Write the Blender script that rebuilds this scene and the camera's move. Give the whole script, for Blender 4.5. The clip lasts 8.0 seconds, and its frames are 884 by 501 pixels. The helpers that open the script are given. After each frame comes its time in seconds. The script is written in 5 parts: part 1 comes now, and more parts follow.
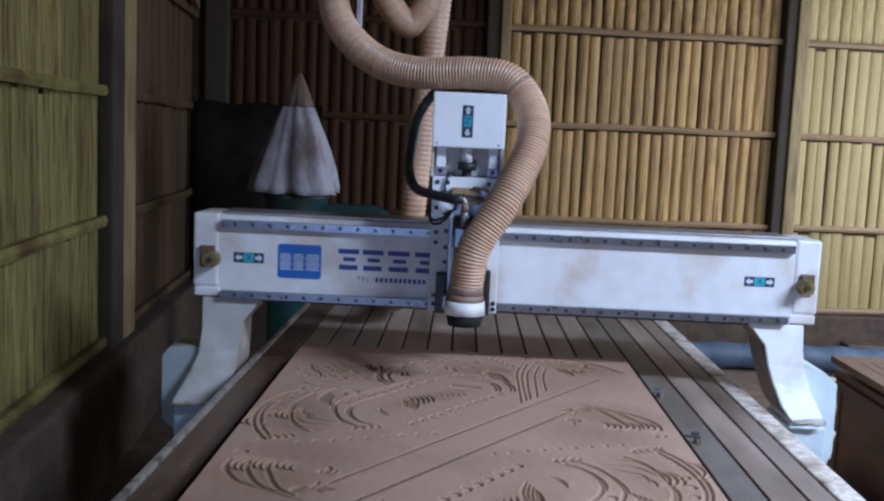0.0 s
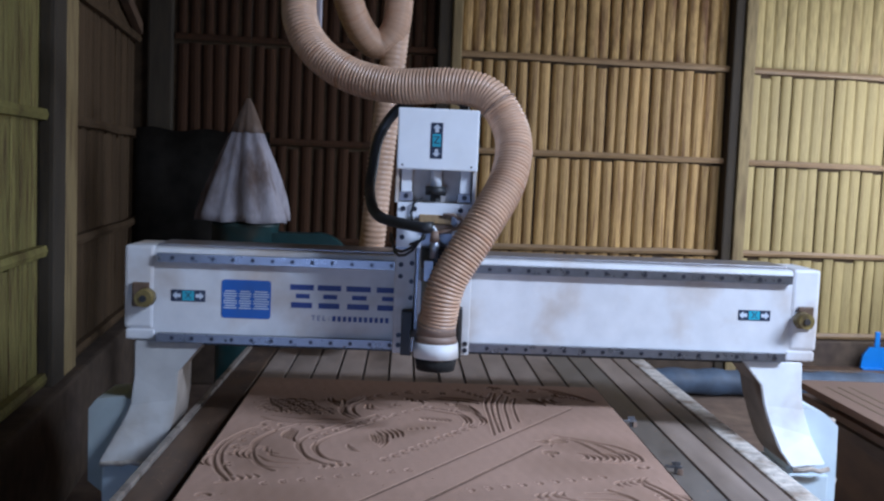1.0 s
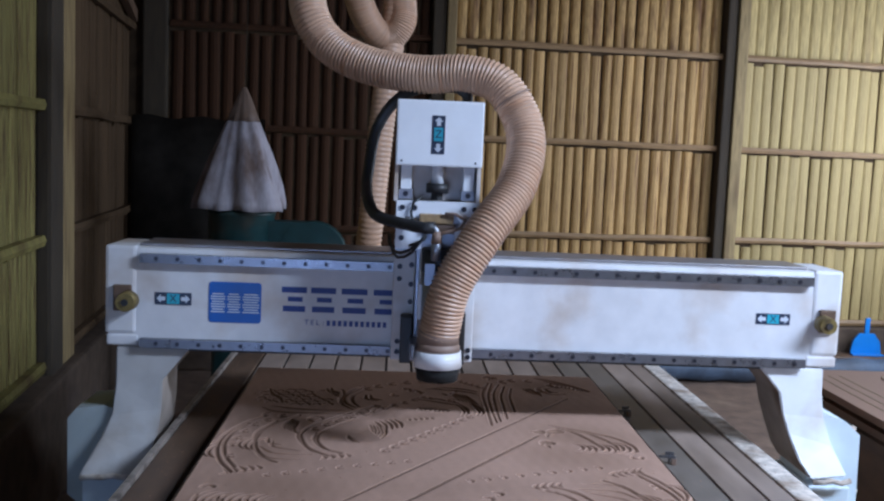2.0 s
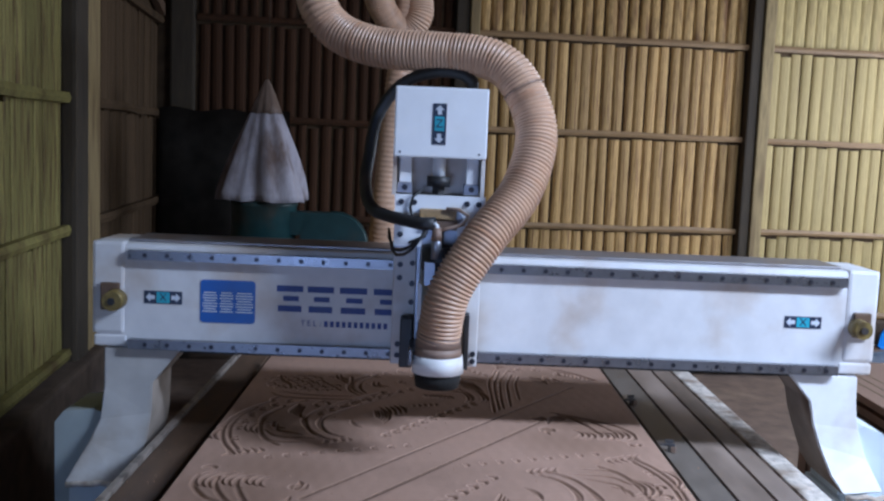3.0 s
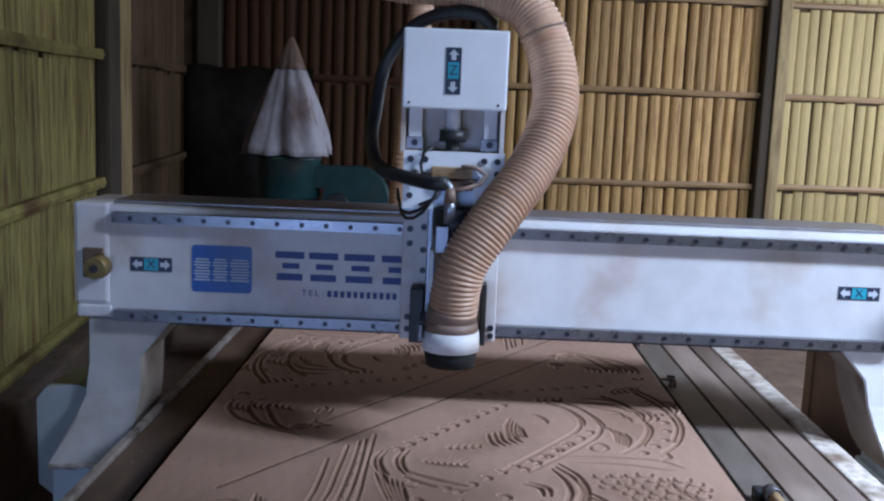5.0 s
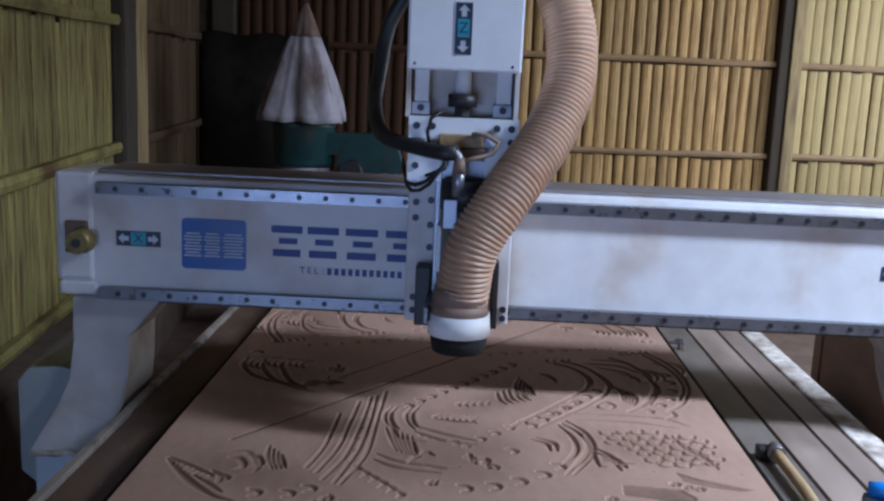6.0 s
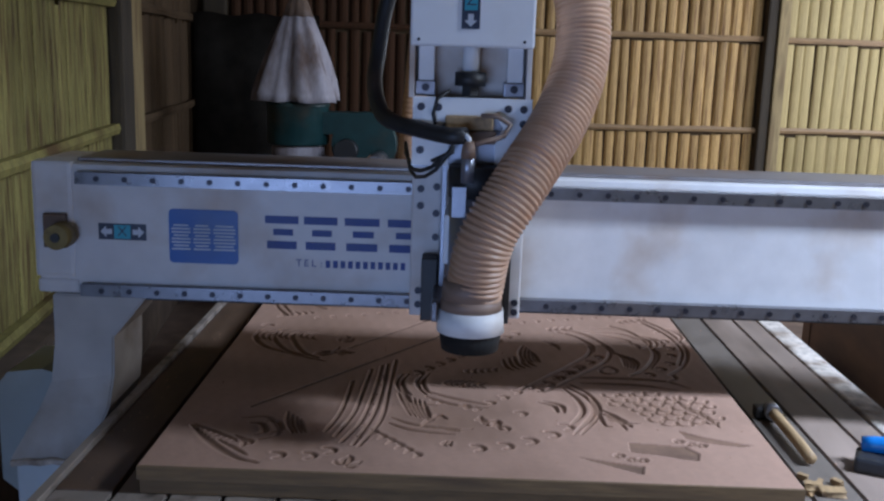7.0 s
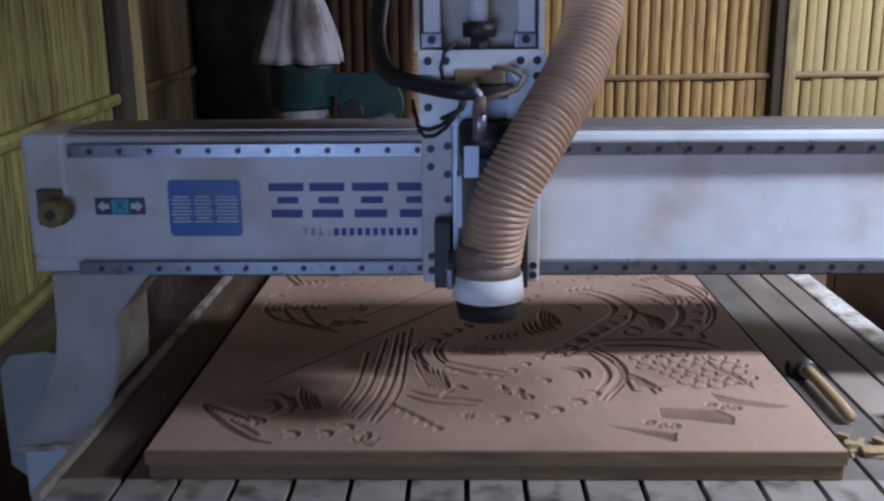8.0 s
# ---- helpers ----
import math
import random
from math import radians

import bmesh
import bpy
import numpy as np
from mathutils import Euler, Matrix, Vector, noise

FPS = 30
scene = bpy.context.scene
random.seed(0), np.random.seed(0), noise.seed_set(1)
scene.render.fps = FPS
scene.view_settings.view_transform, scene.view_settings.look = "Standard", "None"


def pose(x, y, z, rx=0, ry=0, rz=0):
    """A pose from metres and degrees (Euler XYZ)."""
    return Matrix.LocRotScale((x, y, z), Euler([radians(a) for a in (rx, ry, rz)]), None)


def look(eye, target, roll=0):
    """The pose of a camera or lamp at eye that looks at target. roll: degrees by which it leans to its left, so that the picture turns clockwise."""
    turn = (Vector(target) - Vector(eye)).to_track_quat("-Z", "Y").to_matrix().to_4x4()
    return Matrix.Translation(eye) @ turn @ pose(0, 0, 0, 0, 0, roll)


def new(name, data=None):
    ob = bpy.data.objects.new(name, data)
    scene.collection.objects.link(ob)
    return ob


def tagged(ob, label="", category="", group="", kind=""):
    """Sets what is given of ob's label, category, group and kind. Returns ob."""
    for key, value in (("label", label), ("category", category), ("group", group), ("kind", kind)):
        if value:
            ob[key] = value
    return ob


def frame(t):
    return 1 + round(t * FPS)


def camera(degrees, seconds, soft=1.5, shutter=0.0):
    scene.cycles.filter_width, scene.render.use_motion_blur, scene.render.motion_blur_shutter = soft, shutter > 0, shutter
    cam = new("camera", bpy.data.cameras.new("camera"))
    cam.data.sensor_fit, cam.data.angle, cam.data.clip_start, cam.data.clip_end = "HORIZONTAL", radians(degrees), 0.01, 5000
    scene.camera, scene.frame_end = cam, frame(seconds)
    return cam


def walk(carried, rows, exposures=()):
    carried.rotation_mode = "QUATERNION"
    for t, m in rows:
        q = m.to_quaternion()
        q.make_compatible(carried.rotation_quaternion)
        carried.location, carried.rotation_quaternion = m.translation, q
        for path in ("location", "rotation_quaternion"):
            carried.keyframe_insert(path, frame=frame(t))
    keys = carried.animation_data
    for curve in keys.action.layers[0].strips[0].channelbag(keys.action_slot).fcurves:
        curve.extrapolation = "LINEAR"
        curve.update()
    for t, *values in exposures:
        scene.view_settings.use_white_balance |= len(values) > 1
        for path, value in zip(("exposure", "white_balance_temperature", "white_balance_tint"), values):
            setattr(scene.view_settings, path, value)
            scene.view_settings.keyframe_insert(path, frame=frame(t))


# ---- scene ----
cam = camera(49.42, 8.0, soft=2.3, shutter=0.5)
# seconds, eye in metres, then yaw, pitch and roll in degrees
ROWS = [
    (0.0, 0.000, 0.000, 1.643, 1.41, -6.64, -2.56),
    (0.5, -0.030, 0.077, 1.637, -0.10, -6.93, -2.89),
    (1.0, -0.082, 0.123, 1.613, -2.17, -4.68, -2.34),
    (2.5, -0.065, 0.104, 1.649, -2.52, -5.49, -3.29),
    (3.0, -0.007, 0.035, 1.649, -0.46, -6.25, -2.36),
    (3.5, 0.033, -0.041, 1.642, -1.28, -7.67, -2.41),
    (4.0, 0.042, -0.088, 1.638, -0.24, -7.81, -2.38),
    (4.5, 0.039, -0.105, 1.629, 0.36, -8.30, -2.34),
    (6.0, 0.028, -0.185, 1.612, 1.85, -10.48, -2.43),
    (6.5, 0.012, -0.219, 1.604, 1.91, -11.22, -2.09),
    (7.0, -0.017, -0.261, 1.606, 0.96, -11.66, -1.79),
    (7.5, -0.064, -0.289, 1.599, 0.75, -14.48, -0.50),
    (8.0, -0.022, -0.162, 1.593, 1.18, -14.09, 0.47),
]
# more stations of the path: seconds, eye, target, roll
STATIONS = [
    (1.2, (-0.096, 0.097, 1.653), (0.005, 2.084, 1.453), 2.1),
    (2.3, (-0.103, 0.086, 1.648), (-0.006, 2.074, 1.452), 2.8),
    (4.7, (0.024, -0.120, 1.631), (0.015, 1.858, 1.334), 2.3),
    (5.8, (0.012, -0.189, 1.618), (-0.031, 1.781, 1.281), 2.5),
]
path_rows = [(t, pose(x, y, z, 90 + pitch, roll, yaw)) for t, x, y, z, yaw, pitch, roll in ROWS]
path_rows += [(t, look(eye, target, roll)) for t, eye, target, roll in STATIONS]
walk(cam, sorted(path_rows, key=lambda row: row[0]), exposures=[(0.0, 0.14, 5450, 13), (2.5, 0.12, 5450, 13), (4.5, 0.12, 5500, 13), (6.0, 0.12, 5550, 13), (8.0, 0.1, 5700, 13)])

# ---- light ----
scene.view_settings.exposure = 0.0
world = bpy.data.worlds.new("world")
scene.world = world
world.use_nodes = True
sky = world.node_tree.nodes.new("ShaderNodeTexSky")
sky.sky_type, sky.sun_disc = "NISHITA", False
sky.sun_elevation, sky.sun_rotation = radians(55), radians(160)
world.node_tree.links.new(sky.outputs[0], world.node_tree.nodes["Background"].inputs[0])
world.node_tree.nodes["Background"].inputs[1].default_value = 0.1


def area_lamp(name, at, target, sx, sy, watts, colour):
    data = bpy.data.lights.new(name, "AREA")
    data.shape, data.size, data.size_y, data.energy, data.color = "RECTANGLE", sx, sy, watts, colour
    ob = new(name, data)
    ob.matrix_world = look(at, target)
    return ob


# daylight through the roof opening over the front of the machine, through the door and the hatch in the right wall,
# and bluer through a side window in the left wall behind the view
area_lamp("skylight_daylight", (3.2, 0.8, 3.62), (3.2, 0.8001, 0.0), 2.3, 0.5, 365, (0.78, 0.88, 1.0))
area_lamp("door_daylight", (4.38, 2.3, 1.75), (-1.0, 2.9, 1.3), 3.0, 2.4, 18, (0.86, 0.93, 1.0))
area_lamp("hatch_daylight", (4.38, 6.1, 1.9), (-1.0, 7.6, 1.6), 2.2, 2.0, 92, (0.92, 0.96, 1.0))
area_lamp("side_window_daylight", (-1.0, -1.4, 0.87), (0.3, 1.6, 1.15), 1.9, 0.9, 28, (0.46, 0.63, 1.0))

# ---- materials ----


def material(name, base, rough=0.6, metal=0.0, scale=20.0, vary=0.25, bump=0.15, stain=None, stain_scale=3.0, stain_cover=0.5, stretch=(1, 1, 1), random_vary=0.0, coat=0.0):
    """Base colour with fine grain, broad stains of another colour, relief, and a shift from object to object."""
    m = bpy.data.materials.new(name)
    m.use_nodes = True
    nt = m.node_tree
    bsdf = nt.nodes["Principled BSDF"]
    link, add = nt.links.new, nt.nodes.new
    co = add("ShaderNodeTexCoord")
    mp = add("ShaderNodeMapping")
    mp.inputs["Scale"].default_value = stretch
    link(co.outputs["Object"], mp.inputs["Vector"])
    info = add("ShaderNodeObjectInfo")
    shift = add("ShaderNodeVectorMath")
    shift.operation = "MULTIPLY_ADD"
    shift.inputs[1].default_value = (31.0, 17.0, 23.0) if random_vary else (0, 0, 0)
    link(info.outputs["Random"], shift.inputs[0])
    link(mp.outputs[0], shift.inputs[2])
    n1 = add("ShaderNodeTexNoise")
    n1.inputs["Scale"].default_value, n1.inputs["Detail"].default_value = scale, 6
    link(shift.outputs[0], n1.inputs["Vector"])
    n2 = add("ShaderNodeTexNoise")
    n2.inputs["Scale"].default_value, n2.inputs["Detail"].default_value = stain_scale, 5
    link(shift.outputs[0], n2.inputs["Vector"])
    grain = add("ShaderNodeMapRange")
    grain.inputs["From Min"].default_value, grain.inputs["From Max"].default_value = 0.3, 0.7
    grain.inputs["To Min"].default_value, grain.inputs["To Max"].default_value = 1 - vary, 1 + vary
    link(n1.outputs["Fac"], grain.inputs["Value"])
    mixer = add("ShaderNodeMix")
    mixer.data_type = "RGBA"
    mixer.inputs["A"].default_value = (*base, 1)
    mixer.inputs["B"].default_value = (*(stain or [c * 0.6 for c in base]), 1)
    cover = add("ShaderNodeMapRange")
    cover.inputs["From Min"].default_value, cover.inputs["From Max"].default_value = 0.72 - 0.4 * stain_cover, 0.85 - 0.3 * stain_cover
    cover.inputs["To Max"].default_value = min(1.0, 0.4 + stain_cover)
    link(n2.outputs["Fac"], cover.inputs["Value"])
    link(cover.outputs[0], mixer.inputs["Factor"])
    mul = add("ShaderNodeVectorMath")
    mul.operation = "SCALE"
    link(mixer.outputs["Result"], mul.inputs[0])
    link(grain.outputs[0], mul.inputs["Scale"])
    out = mul.outputs[0]
    if random_vary:
        rr = add("ShaderNodeMapRange")
        rr.inputs["To Min"].default_value, rr.inputs["To Max"].default_value = 1 - random_vary, 1 + random_vary
        link(info.outputs["Random"], rr.inputs["Value"])
        mul2 = add("ShaderNodeVectorMath")
        mul2.operation = "SCALE"
        link(out, mul2.inputs[0])
        link(rr.outputs[0], mul2.inputs["Scale"])
        out = mul2.outputs[0]
    link(out, bsdf.inputs["Base Color"])
    rg = add("ShaderNodeMapRange")
    rg.inputs["To Min"].default_value, rg.inputs["To Max"].default_value = max(0.05, rough - 0.12), min(1, rough + 0.12)
    link(n1.outputs["Fac"], rg.inputs["Value"])
    link(rg.outputs[0], bsdf.inputs["Roughness"])
    bsdf.inputs["Metallic"].default_value = metal
    bsdf.inputs["Coat Weight"].default_value = coat
    if bump:
        bp = add("ShaderNodeBump")
        bp.inputs["Strength"].default_value, bp.inputs["Distance"].default_value = bump, 0.004
        link(n1.outputs["Fac"], bp.inputs["Height"])
        link(bp.outputs[0], bsdf.inputs["Normal"])
    return m


M_PAINT = material("white_machine_paint", (0.69, 0.68, 0.69), 0.42, 0, 14, 0.07, 0.04, (0.46, 0.36, 0.28), 3.0, 0.55)
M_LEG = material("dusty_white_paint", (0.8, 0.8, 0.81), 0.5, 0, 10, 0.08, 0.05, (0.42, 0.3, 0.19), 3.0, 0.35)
M_LEG_DUSTY_DIM = material("dusty_dimmed_paint", (0.5, 0.48, 0.46), 0.6, 0, 10, 0.12, 0.08, (0.27, 0.19, 0.12), 3.0, 0.6)
M_COVER = material("clean_white_paint", (0.78, 0.79, 0.82), 0.35, 0, 20, 0.03, 0.02, (0.66, 0.64, 0.62), 3.0, 0.2)
M_STEEL = material("rail_steel", (0.2, 0.2, 0.22), 0.3, 0.7, 30, 0.12, 0.0, (0.25, 0.22, 0.2), 6.0, 0.4)
M_TOPPLATE = material("dusty_grey_steel_plate", (0.33, 0.31, 0.32), 0.38, 0.6, 25, 0.12, 0.05, (0.3, 0.22, 0.17), 5.0, 0.5)
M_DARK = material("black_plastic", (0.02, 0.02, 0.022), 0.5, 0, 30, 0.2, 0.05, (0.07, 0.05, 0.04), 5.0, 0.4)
M_BOLT = material("black_bolt_steel", (0.03, 0.03, 0.04), 0.4, 0.5, 60, 0.2, 0)
M_GREYMETAL = material("grey_spindle_metal", (0.3, 0.31, 0.36), 0.35, 0.7, 30, 0.1, 0.03, (0.22, 0.16, 0.12), 6, 0.4)
M_BLUE = material("blue_sticker", (0.015, 0.1, 0.42), 0.4, 0, 20, 0.05, 0)
M_NAVY = material("dark_blue_lettering", (0.03, 0.06, 0.26), 0.5, 0, 30, 0.1, 0)
M_CYAN = material("cyan_sticker", (0.05, 0.38, 0.5), 0.4, 0, 20, 0.05, 0)
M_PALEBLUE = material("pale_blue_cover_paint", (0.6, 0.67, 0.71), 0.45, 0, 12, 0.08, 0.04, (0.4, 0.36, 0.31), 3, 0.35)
M_LABEL = material("dark_label", (0.025, 0.035, 0.07), 0.4, 0, 20, 0.1, 0)
M_WHITEINK = material("white_ink", (0.62, 0.66, 0.74), 0.5, 0, 20, 0.05, 0)
M_BRASS = material("tarnished_brass_bumper", (0.2, 0.145, 0.045), 0.5, 0.3, 25, 0.3, 0.2, (0.07, 0.045, 0.025), 20, 0.5)
M_HOSE = material("dusty_beige_hose", (0.5, 0.315, 0.205), 0.42, 0, 12, 0.12, 0.05, (0.33, 0.165, 0.085), 6.0, 0.42, random_vary=0.03)
M_CUFF = material("brown_dust_cuff", (0.24, 0.165, 0.125), 0.5, 0, 18, 0.15, 0.1, (0.2, 0.12, 0.08), 12, 0.5)
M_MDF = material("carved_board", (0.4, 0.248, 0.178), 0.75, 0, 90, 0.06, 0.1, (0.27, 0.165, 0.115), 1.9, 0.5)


def brown_by_depth(m, top, core, full):
    """Browner with depth below the face: cut core, and groove shade put into the colour."""
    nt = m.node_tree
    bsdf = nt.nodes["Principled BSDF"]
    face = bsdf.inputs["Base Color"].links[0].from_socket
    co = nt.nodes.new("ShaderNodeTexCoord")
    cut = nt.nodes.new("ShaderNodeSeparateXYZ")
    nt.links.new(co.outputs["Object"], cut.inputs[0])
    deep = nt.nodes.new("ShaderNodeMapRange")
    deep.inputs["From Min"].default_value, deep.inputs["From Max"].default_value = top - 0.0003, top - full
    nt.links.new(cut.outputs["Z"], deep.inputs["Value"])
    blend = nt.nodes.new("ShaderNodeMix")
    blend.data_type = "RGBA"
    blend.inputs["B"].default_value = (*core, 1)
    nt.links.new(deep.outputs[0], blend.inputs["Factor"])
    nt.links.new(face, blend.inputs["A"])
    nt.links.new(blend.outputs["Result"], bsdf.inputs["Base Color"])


brown_by_depth(M_MDF, 0.85, (0.24, 0.14, 0.09), 0.0028)
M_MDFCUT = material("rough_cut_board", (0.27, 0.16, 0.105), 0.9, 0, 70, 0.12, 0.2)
M_SCORE = material("score_line_shade", (0.15, 0.085, 0.052), 0.9, 0, 70, 0.25, 0.2)
M_MDFEDGE = material("board_edge", (0.16, 0.1, 0.045), 0.8, 0, 20, 0.2, 0.3, (0.1, 0.06, 0.03), 5, 0.5, (1, 1, 8))
M_SLAT = material("table_board", (0.27, 0.205, 0.165), 0.6, 0, 16, 0.15, 0.1, (0.1, 0.07, 0.05), 3.0, 0.5, (1, 0.3, 1), random_vary=0.12)
M_SLATDIRTY = material("grimy_grey_table_board", (0.15, 0.125, 0.105), 0.5, 0, 16, 0.2, 0.1, (0.22, 0.18, 0.15), 3.5, 0.5, (1, 0.5, 1))
M_LEGSIDE = material("inner_face_shade", (0.3, 0.25, 0.21), 0.7, 0, 12, 0.2, 0.1, (0.15, 0.1, 0.065), 5, 0.6)
M_SLATEND = material("scratched_white_board", (0.3, 0.25, 0.21), 0.5, 0, 14, 0.16, 0.05, (0.06, 0.045, 0.035), 16.0, 0.5, random_vary=0.05)
M_BEDSIDE = material("dark_stained_bed_side", (0.13, 0.08, 0.05), 0.5, 0.1, 14, 0.3, 0.15, (0.045, 0.032, 0.026), 5.0, 0.55, (1, 0.35, 1))
M_DUSTY = material("sawdust_covered_ledge", (0.6, 0.53, 0.46), 0.8, 0, 45, 0.3, 0.5, (0.24, 0.17, 0.12), 9.0, 0.6)
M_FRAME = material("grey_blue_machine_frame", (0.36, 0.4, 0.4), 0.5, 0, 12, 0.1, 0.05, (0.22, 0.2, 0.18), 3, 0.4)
M_BAMBOO = material("split_bamboo", (0.43, 0.27, 0.1), 0.5, 0, 18, 0.3, 0.3, (0.17, 0.085, 0.036), 3.0, 0.6, (4, 4, 0.7), random_vary=0.2)
M_BAMBOO_PALE = material("pale_bamboo", (0.35, 0.265, 0.11), 0.55, 0, 18, 0.24, 0.25, (0.25, 0.175, 0.075), 3.0, 0.52, (4, 4, 0.5), random_vary=0.11)
M_BAMBOO_DIM = material("brown_bamboo", (0.05, 0.022, 0.01), 0.85, 0, 18, 0.28, 0.25, (0.03, 0.015, 0.008), 3.5, 0.45, (4, 4, 0.5), random_vary=0.12)
M_BAMBOO_GREEN = material("greenish_bamboo", (0.2, 0.17, 0.055), 0.6, 0, 18, 0.32, 0.25, (0.085, 0.052, 0.022), 1.6, 0.66, (3, 3, 1.6), random_vary=0.2)
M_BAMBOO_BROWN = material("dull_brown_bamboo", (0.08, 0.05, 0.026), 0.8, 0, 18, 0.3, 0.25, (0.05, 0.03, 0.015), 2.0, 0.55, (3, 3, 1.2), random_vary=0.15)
M_RAIL = material("bamboo_batten", (0.25, 0.155, 0.07), 0.55, 0, 20, 0.2, 0.25, (0.22, 0.13, 0.06), 4, 0.5, (0.5, 4, 4), random_vary=0.15)
M_POST = material("timber_post", (0.26, 0.19, 0.09), 0.7, 0, 16, 0.25, 0.3, (0.15, 0.1, 0.05), 4, 0.5, (4, 4, 0.5))
M_BACKING = material("dark_wall_backing", (0.075, 0.048, 0.026), 0.85, 0, 12, 0.3, 0.2)
M_MUD = material("mud_plinth", (0.085, 0.06, 0.042), 0.9, 0, 12, 0.25, 0.5, (0.07, 0.05, 0.04), 2.5, 0.5)
M_FLOOR = material("earth_floor", (0.145, 0.095, 0.066), 0.9, 0, 9, 0.3, 0.6, (0.2, 0.14, 0.095), 1.4, 0.5)
M_ROOF = material("rusty_sheet_roof", (0.16, 0.13, 0.11), 0.6, 0.2, 8, 0.2, 0.2, (0.14, 0.075, 0.04), 1.5, 0.5)
M_CLOTH = material("grey_filter_cloth", (0.36, 0.33, 0.36), 0.85, 0, 60, 0.1, 0.2, (0.12, 0.08, 0.065), 6, 0.6, (1, 1, 0.35))
M_CLOTH_DUSTY = material("dust_soaked_cloth", (0.13, 0.085, 0.06), 0.9, 0, 60, 0.15, 0.2, (0.2, 0.16, 0.14), 8, 0.4, (1, 1, 0.4))
M_GREEN = material("dark_green_enamel", (0.012, 0.045, 0.047), 0.45, 0, 15, 0.2, 0.05, (0.05, 0.045, 0.035), 4, 0.5)
M_TARP = material("blue_tarpaulin", (0.07, 0.1, 0.15), 0.6, 0, 15, 0.2, 0.3, (0.05, 0.06, 0.08), 3, 0.5)
M_BLUEPLASTIC = material("bright_blue_plastic", (0.02, 0.2, 0.62), 0.4, 0, 20, 0.05, 0.02)
M_WOOD = material("worn_wood_handle", (0.36, 0.24, 0.12), 0.6, 0, 25, 0.2, 0.15, (0.2, 0.13, 0.07), 8, 0.4, (4, 0.5, 4))
M_SAWDUST = material("sawdust", (0.5, 0.3, 0.19), 0.95, 0, 60, 0.25, 0.6, (0.3, 0.16, 0.09), 5, 0.5)
M_SHEET = material("black_corner_sheet", (0.03, 0.025, 0.02), 0.7, 0, 10, 0.3, 0.3)
for wall_wood in (M_BAMBOO, M_BAMBOO_PALE, M_BAMBOO_DIM, M_BAMBOO_BROWN, M_BAMBOO_GREEN, M_POST, M_BACKING, M_MUD, M_SHEET):
    wall_wood.node_tree.nodes["Principled BSDF"].inputs["Specular IOR Level"].default_value = 0.2
M_BRISTLE = material("black_bristles", (0.008, 0.007, 0.006), 0.95, 0, 90, 0.4, 0.5, (0.03, 0.02, 0.014), 30, 0.4, (1, 1, 0.1))
M_DARKBROWN = material("dark_brown_matte", (0.042, 0.03, 0.017), 0.88, 0, 16, 0.25, 0.3, (0.022, 0.015, 0.009), 4, 0.5, (4, 4, 0.5))
M_RED = material("red_plastic", (0.4, 0.05, 0.04), 0.5, 0, 20, 0.05, 0)

# ---- mesh helpers ----


def box(bm, x0, x1, y0, y1, z0, z1, bevel=0.0):
    vs = bmesh.ops.create_cube(bm, size=1.0)["verts"]
    for v in vs:
        v.co = Vector(((x0 + x1) / 2 + v.co.x * (x1 - x0), (y0 + y1) / 2 + v.co.y * (y1 - y0), (z0 + z1) / 2 + v.co.z * (z1 - z0)))
    if bevel:
        es = {e for v in vs for e in v.link_edges}
        bmesh.ops.bevel(bm, geom=list(es), offset=bevel, segments=2, affect="EDGES", profile=0.6)
    return bm


def cyl(bm, at, axis, r, length, seg=20, r2=None):
    """A cylinder or cone that starts at a point and runs along an axis."""
    a = Vector(axis).normalized()
    m = Matrix.Translation(Vector(at) + a * length / 2) @ a.to_track_quat("Z", "Y").to_matrix().to_4x4()
    bmesh.ops.create_cone(bm, cap_ends=True, segments=seg, radius1=r, radius2=r if r2 is None else r2, depth=length, matrix=m)
    for f in bm.faces:
        f.smooth = f.smooth or len(f.verts) == 4 and seg > 12
    return bm


def prism(bm, outline, y0, y1, front=None):
    """An outline of (x, z) pushed from y0 to y1; front(z) moves the near face."""
    near = [bm.verts.new((x, y0 + (front(z) if front else 0), z)) for x, z in outline]
    far = [bm.verts.new((x, y1, z)) for x, z in outline]
    n = len(outline)
    bm.faces.new(near)
    bm.faces.new(far[::-1])
    for i in range(n):
        bm.faces.new((near[i], far[i], far[(i + 1) % n], near[(i + 1) % n]))
    bmesh.ops.recalc_face_normals(bm, faces=bm.faces[:])
    return bm


def tube(bm, pts, r, seg=12, ripple=0.0, pitch=0.016):
    """A swept tube along a smooth line of points; ripple makes it corrugated."""
    line = smooth_line(pts, 0.006 if ripple else 0.03)
    frames = transport(line)
    rings, run = [], 0.0
    for i, m in enumerate(frames):
        if i:
            run += (line[i] - line[i - 1]).length
        rr = r + (ripple * math.sin(2 * math.pi * run / pitch) if ripple else 0)
        rings.append([bm.verts.new(m @ Vector((rr * math.cos(2 * math.pi * k / seg), rr * math.sin(2 * math.pi * k / seg), 0))) for k in range(seg)])
    for a, b in zip(rings, rings[1:]):
        for k in range(seg):
            bm.faces.new((a[k], a[(k + 1) % seg], b[(k + 1) % seg], b[k]))
    bm.faces.new(rings[0][::-1])
    bm.faces.new(rings[-1])
    for f in bm.faces:
        f.smooth = True
    return bm


